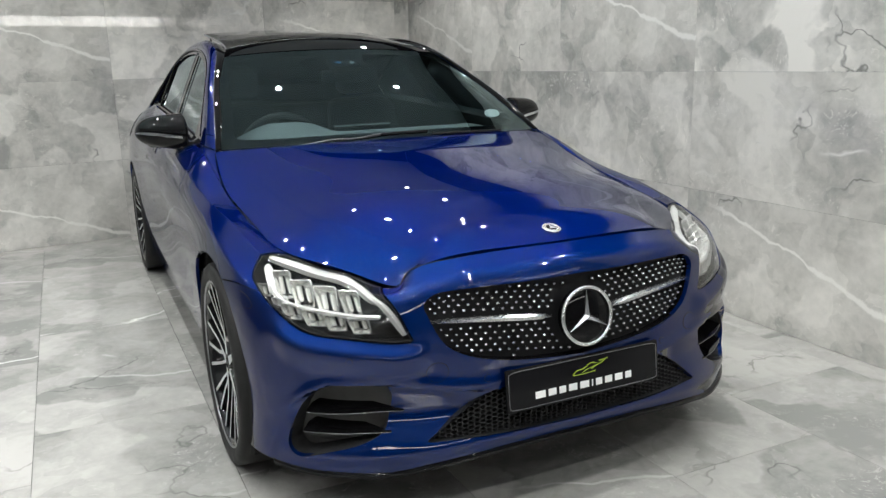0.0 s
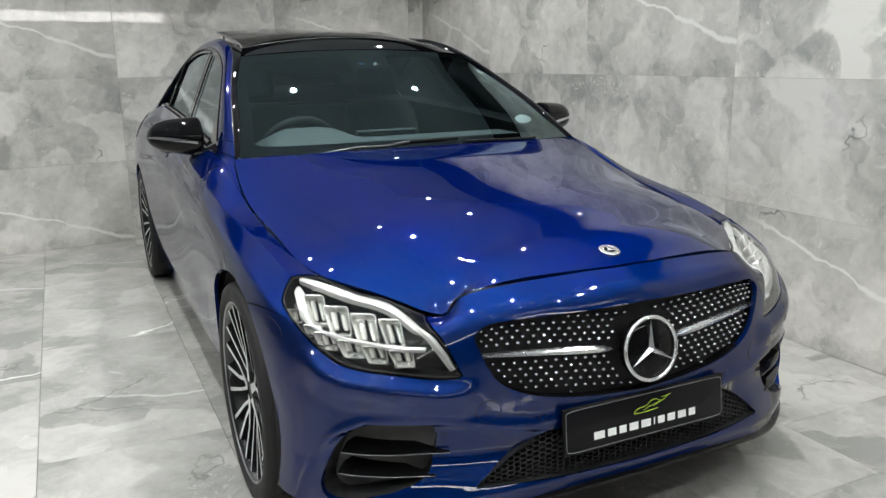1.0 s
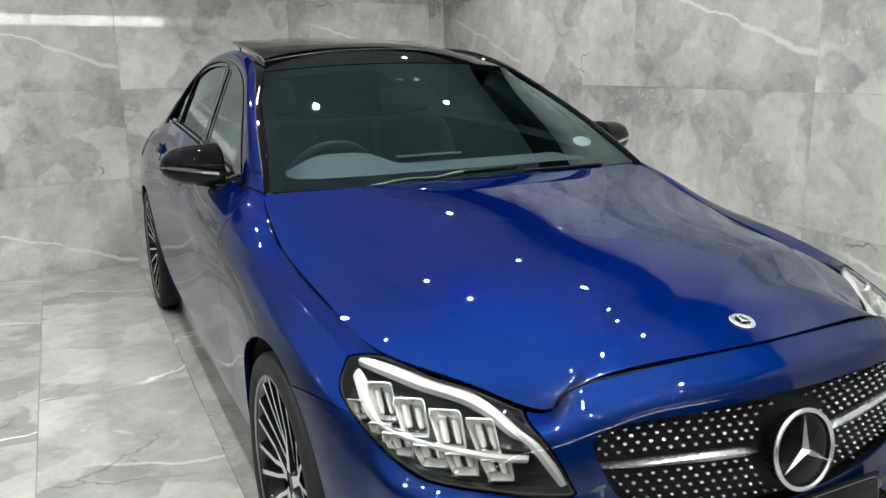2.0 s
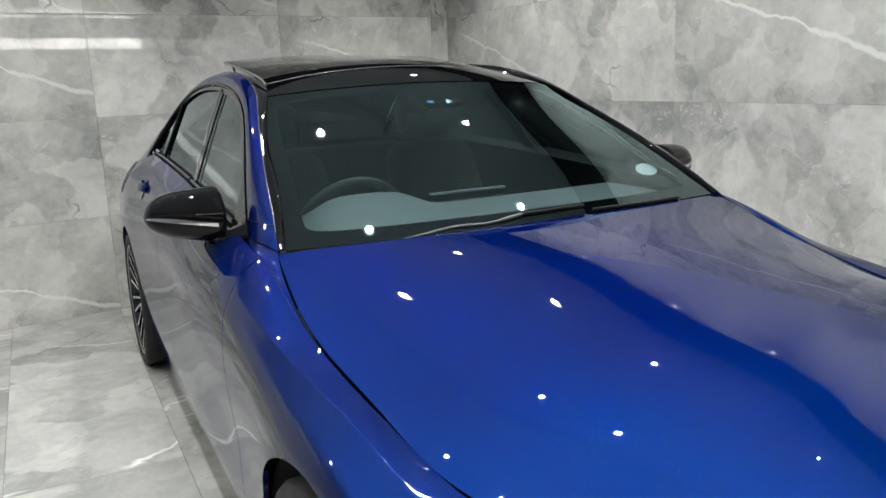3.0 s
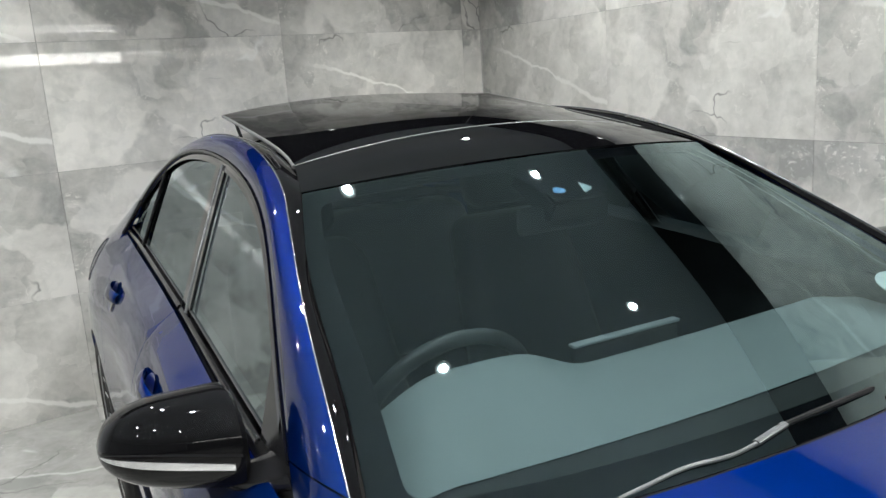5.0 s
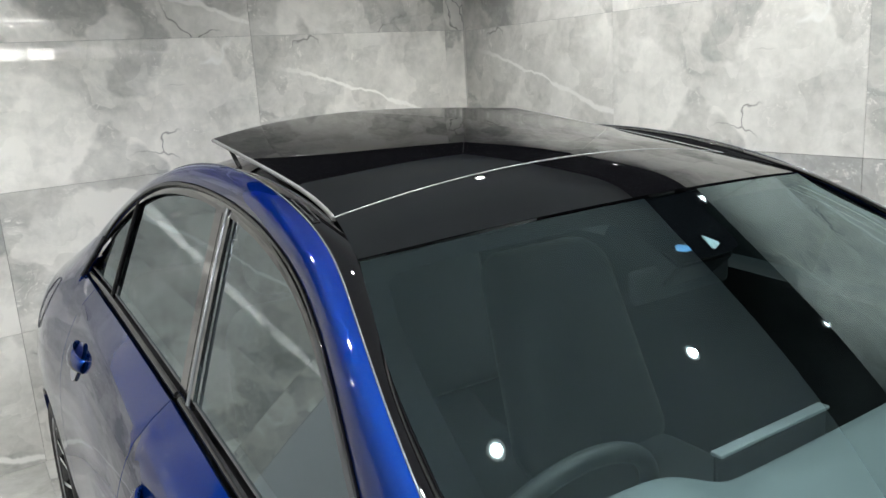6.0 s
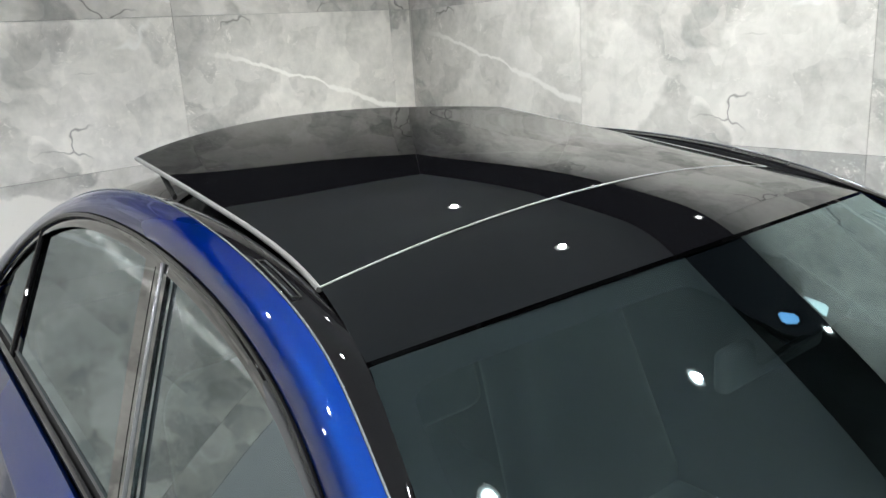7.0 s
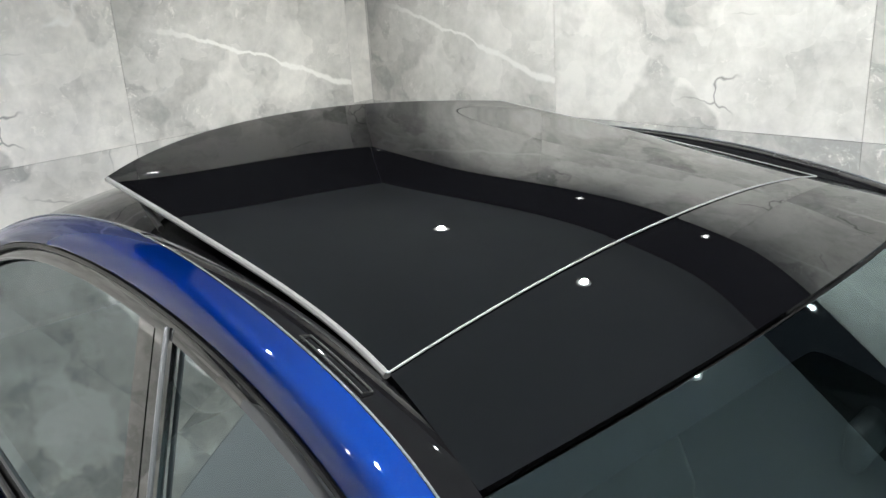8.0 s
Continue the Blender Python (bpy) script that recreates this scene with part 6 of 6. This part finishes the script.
def dashboard():
    d = empty("dashboard")
    d.parent = car
    def dash(stations):
        rows = []
        for y, z, drop in stations:
            row = []
            for x in np.linspace(-.70, .70, 57):
                hump = math.exp(-((x + .36) / .17) ** 4) * .048 * drop
                edge = -.03 * max(0, abs(x) - .55) / .15
                row.append((x, y + .045 * (abs(x) / .7) ** 2 * (1 if y < .8 else .4) + .02 * hump / .05, z + hump + edge))
            rows.append(row)
        G = np.array(rows).transpose(1, 0, 2)
        f = patch([G[i] for i in range(0, 57, 2)], False)
        return sheet(grid_of(f, 33, 60).transpose(1, 0, 2), 1, 0)

    part("dash_top", dash(((.700, .952, 0), (.715, .957, .05), (.77, .962, .3), (.83, .968, .6), (.90, .972, 1.0), (.965, .968, 1.0), (.99, .940, .8), (1.0, .86, .3), (.98, .70, 0))), DASH_SKIN, d)
    part("defroster_panel", dash(((.50, .915, 0), (.56, .930, 0), (.63, .942, 0), (.704, .949, 0))), UNDER_BLACK, d)
    part("display", boxed(-.125, .150, .992, 1.010, .87, .992, .008, 3), GLOSS_BLACK, d, "free-standing dark display")
    part("display_rim", boxed(-.127, .152, .990, 1.012, .990, .997, .003, 2), material("grey_display_rim", (.30, .31, .32), .35, .5), d)
    for x in (-.62, .62):
        part("air_vent", moved(spin(bmesh.new(), [(.0001, .0), (.03, .0), (.038, .006), (.042, .0), (.042, -.03)], 24), oriented((x, .97, .91), (0, 1, .15))), SATIN, d)
    # perforated speaker covers at the corners of the dash
    for sd in SIDES:
        sp = part("speaker_cover", moved(spin(bmesh.new(), [(.0001, .006), (.026, .005), (.032, 0)], 24), oriented((sd * .60, .80, .966), (0, 0, 1)) @ Matrix.Diagonal((1, .55, 1, 1))), material("light_speaker_mesh", (.42, .43, .44), .4, .4), d)
    # steering wheel on the right-hand side
    sw = empty("steering_wheel")
    sw.parent = car
    m = oriented((-.36, 1.10, .885), (0, 1, .42), (0, 0, 1))
    part("rim", moved(torus(.182, .0155, 64, 14), m), SEAT_SKIN, sw)
    part("boss", moved(spin(bmesh.new(), [(.0001, .03), (.05, .028), (.075, .01), (.08, -.02)], 32), m), SEAT_SKIN, sw)
    for a in (0, math.pi, 1.5 * math.pi):
        c, s = math.cos(a), math.sin(a)
        bm = curve_tube([(c * .06, s * .06, .008), (c * .12, s * .12, .004), (c * .178, s * .178, 0)], .016, 10, flat=.5)
        part("spoke", moved(bm, m), material("dark_satin_spoke", (.10, .10, .105), .3, .8), sw)


dashboard()


def front_seat(x):
    st = empty("front_seat")
    st.parent = car

    def cushion(name, y0, y1, z0, z1, w, lean, bev):
        bm = boxed(-w, w, y0, y1, z0, z1, bev, 5)
        for v in bm.verts:
            v.co.y += lean * (v.co.z - z0)
            v.co.x *= 1 - .55 * max(0, (v.co.z - z0) / (z1 - z0) - .55) if name == 'backrest' else 1
            v.co.x += x
        part(name, bm, SEAT_SKIN, st)
    cushion("seat_cushion", 1.25, 1.78, .36, .54, .25, 0, .07)
    cushion("backrest", 1.70, 1.86, .50, 1.08, .25, .38, .07)
    cushion("headrest", 1.96, 2.07, 1.10, 1.27, .13, .2, .045)


for x in (-.36, .36):
    front_seat(x)
bm = boxed(-.62, .62, 2.48, 2.70, .45, 1.02, .07, 4)
for v in bm.verts:
    v.co.y += .35 * (v.co.z - .45)
part("rear_bench", bm, SEAT_SKIN, car)
part("rear_screen_trim", boxed(-.60, .60, 3.06, 3.10, .85, 1.14, .01), LINER, car)
part("parcel_shelf", boxed(-.62, .62, 2.85, 3.2, 1.0, 1.03, .01), LINER, car)


def lining():
    rows = [[(0, 1.29, 1.318), (.25, 1.295, 1.312), (.42, 1.305, 1.30), (.53, 1.33, 1.285)],
            [(0, 1.8, 1.365), (.25, 1.8, 1.36), (.40, 1.8, 1.345), (.53, 1.8, 1.31)],
            [(0, 2.4, 1.345), (.25, 2.4, 1.34), (.40, 2.4, 1.33), (.54, 2.4, 1.29)]]
    return sheet(grid_of(patch(rows), 21, 13), rim=0)


part("roof_lining", lining(), LINER, car)
for sd in SIDES:
    ys = np.linspace(.70, 2.85, 40)
    tops = [(float(gx(y, belt_z(y))) - .012, belt_z(y) + .010) for y in ys]
    c = np.array([[(sd * x, y, z) for y in ys] for x, z in ((.70, .24), (.72, .5), (.715, .8), (.705, .955))] + [[(sd * (tx - .03), y, tz - .012) for y, (tx, tz) in zip(ys, tops)], [(sd * tx, y, tz) for y, (tx, tz) in zip(ys, tops)]])
    part("door_card", sheet(c, 1, 0, flip=sd > 0), LINER, car)
    a = np.linspace(0, 1, 20)
    inn = glass_edge[:42] * (1, 1, 1) + (-.035, .02, -.02)
    outr = rail_out[:42] + (-.03, .02, -.004)
    part("pillar_lining", sheet(np.array([inn, (inn + outr) / 2, outr]), sd, 0, flip=True), LINER, car)

# sensor housing, interior mirror and sticker behind the windscreen
f = under(screen_at, .03)
hb = f([.44, .56, .555, .445], [.80, .80, .99, .99])
bm = bmesh.new()
tp = [bm.verts.new(p + (0, .0, .015)) for p in hb]
lo = [bm.verts.new((p[0] * .8, p[1] + .05, p[2] - .035)) for p in hb]
for i in range(4):
    bm.faces.new((tp[i], tp[(i + 1) % 4], lo[(i + 1) % 4], lo[i]))
bm.faces.new(lo)
bm.faces.new(tp[::-1])
bmesh.ops.bevel(bm, geom=bm.edges[:], offset=.006, segments=2, affect="EDGES")
bmesh.ops.recalc_face_normals(bm, faces=bm.faces[:])
part("sensor_housing", bm, MATT_BLACK, car)
_su, _sv = [k.ravel() for k in np.meshgrid(np.linspace(.3, .7, 161), np.linspace(.6, 1, 161))]
_sp = screen_at(_su, _sv)


def screen_uv(x, y):
    """The place on the windscreen over a point of the plan."""
    i = int(np.argmin((_sp[:, 0] - x) ** 2 + (_sp[:, 1] - y) ** 2))
    return _su[i], _sv[i]


for places, col, name in ((((.020, 1.156), (.038, 1.126), (.006, 1.114)), (.40, .45, .47), "sensor_window"), (((-.050, 1.149), (-.026, 1.134), (-.040, 1.122), (-.064, 1.132)), (.12, .26, .46), "camera_window")):
    uv = [screen_uv(*q) for q in places]
    g = under(screen_at, .0022)
    bm = bmesh.new()
    vs = [bm.verts.new(p) for p in g([q[0] for q in uv], [q[1] for q in uv])]
    bm.faces.new(vs)
    bm.normal_update()
    if bm.faces[:][0].normal.z < 0:
        bmesh.ops.reverse_faces(bm, faces=bm.faces[:])
    bmesh.ops.bevel(bm, geom=bm.verts[:], offset=.004, segments=3, affect="VERTICES")
    fold(bm, .001)
    part(name, bm, material(name + "_grey", col, .25), windscreen)
mir = part("interior_mirror", boxed(-.12, .12, 1.17, 1.195, 1.185, 1.245, .012, 3), MATT_BLACK, car)
part("mirror_stalk", curve_tube([(0, 1.185, 1.24), (0, 1.20, 1.265), (0, 1.21, 1.285)], .012, 10), MATT_BLACK, mir)
sticker = spin(bmesh.new(), [(.0001, .0008), (.036, .0008), (.036, -.0008), (.0001, -.0008)], 32)
part("round_sticker", moved(sticker, oriented((.604, .818, 1.027), (-.15, -.42, .89))), mottle(material("white_paper_sticker", (.7, .72, .72), .6), (.66, .69, .69), (.80, .81, .81), 30.0), windscreen, "small white round licence sticker")

# ---------------------------------------------------------------- tiles
tiles()
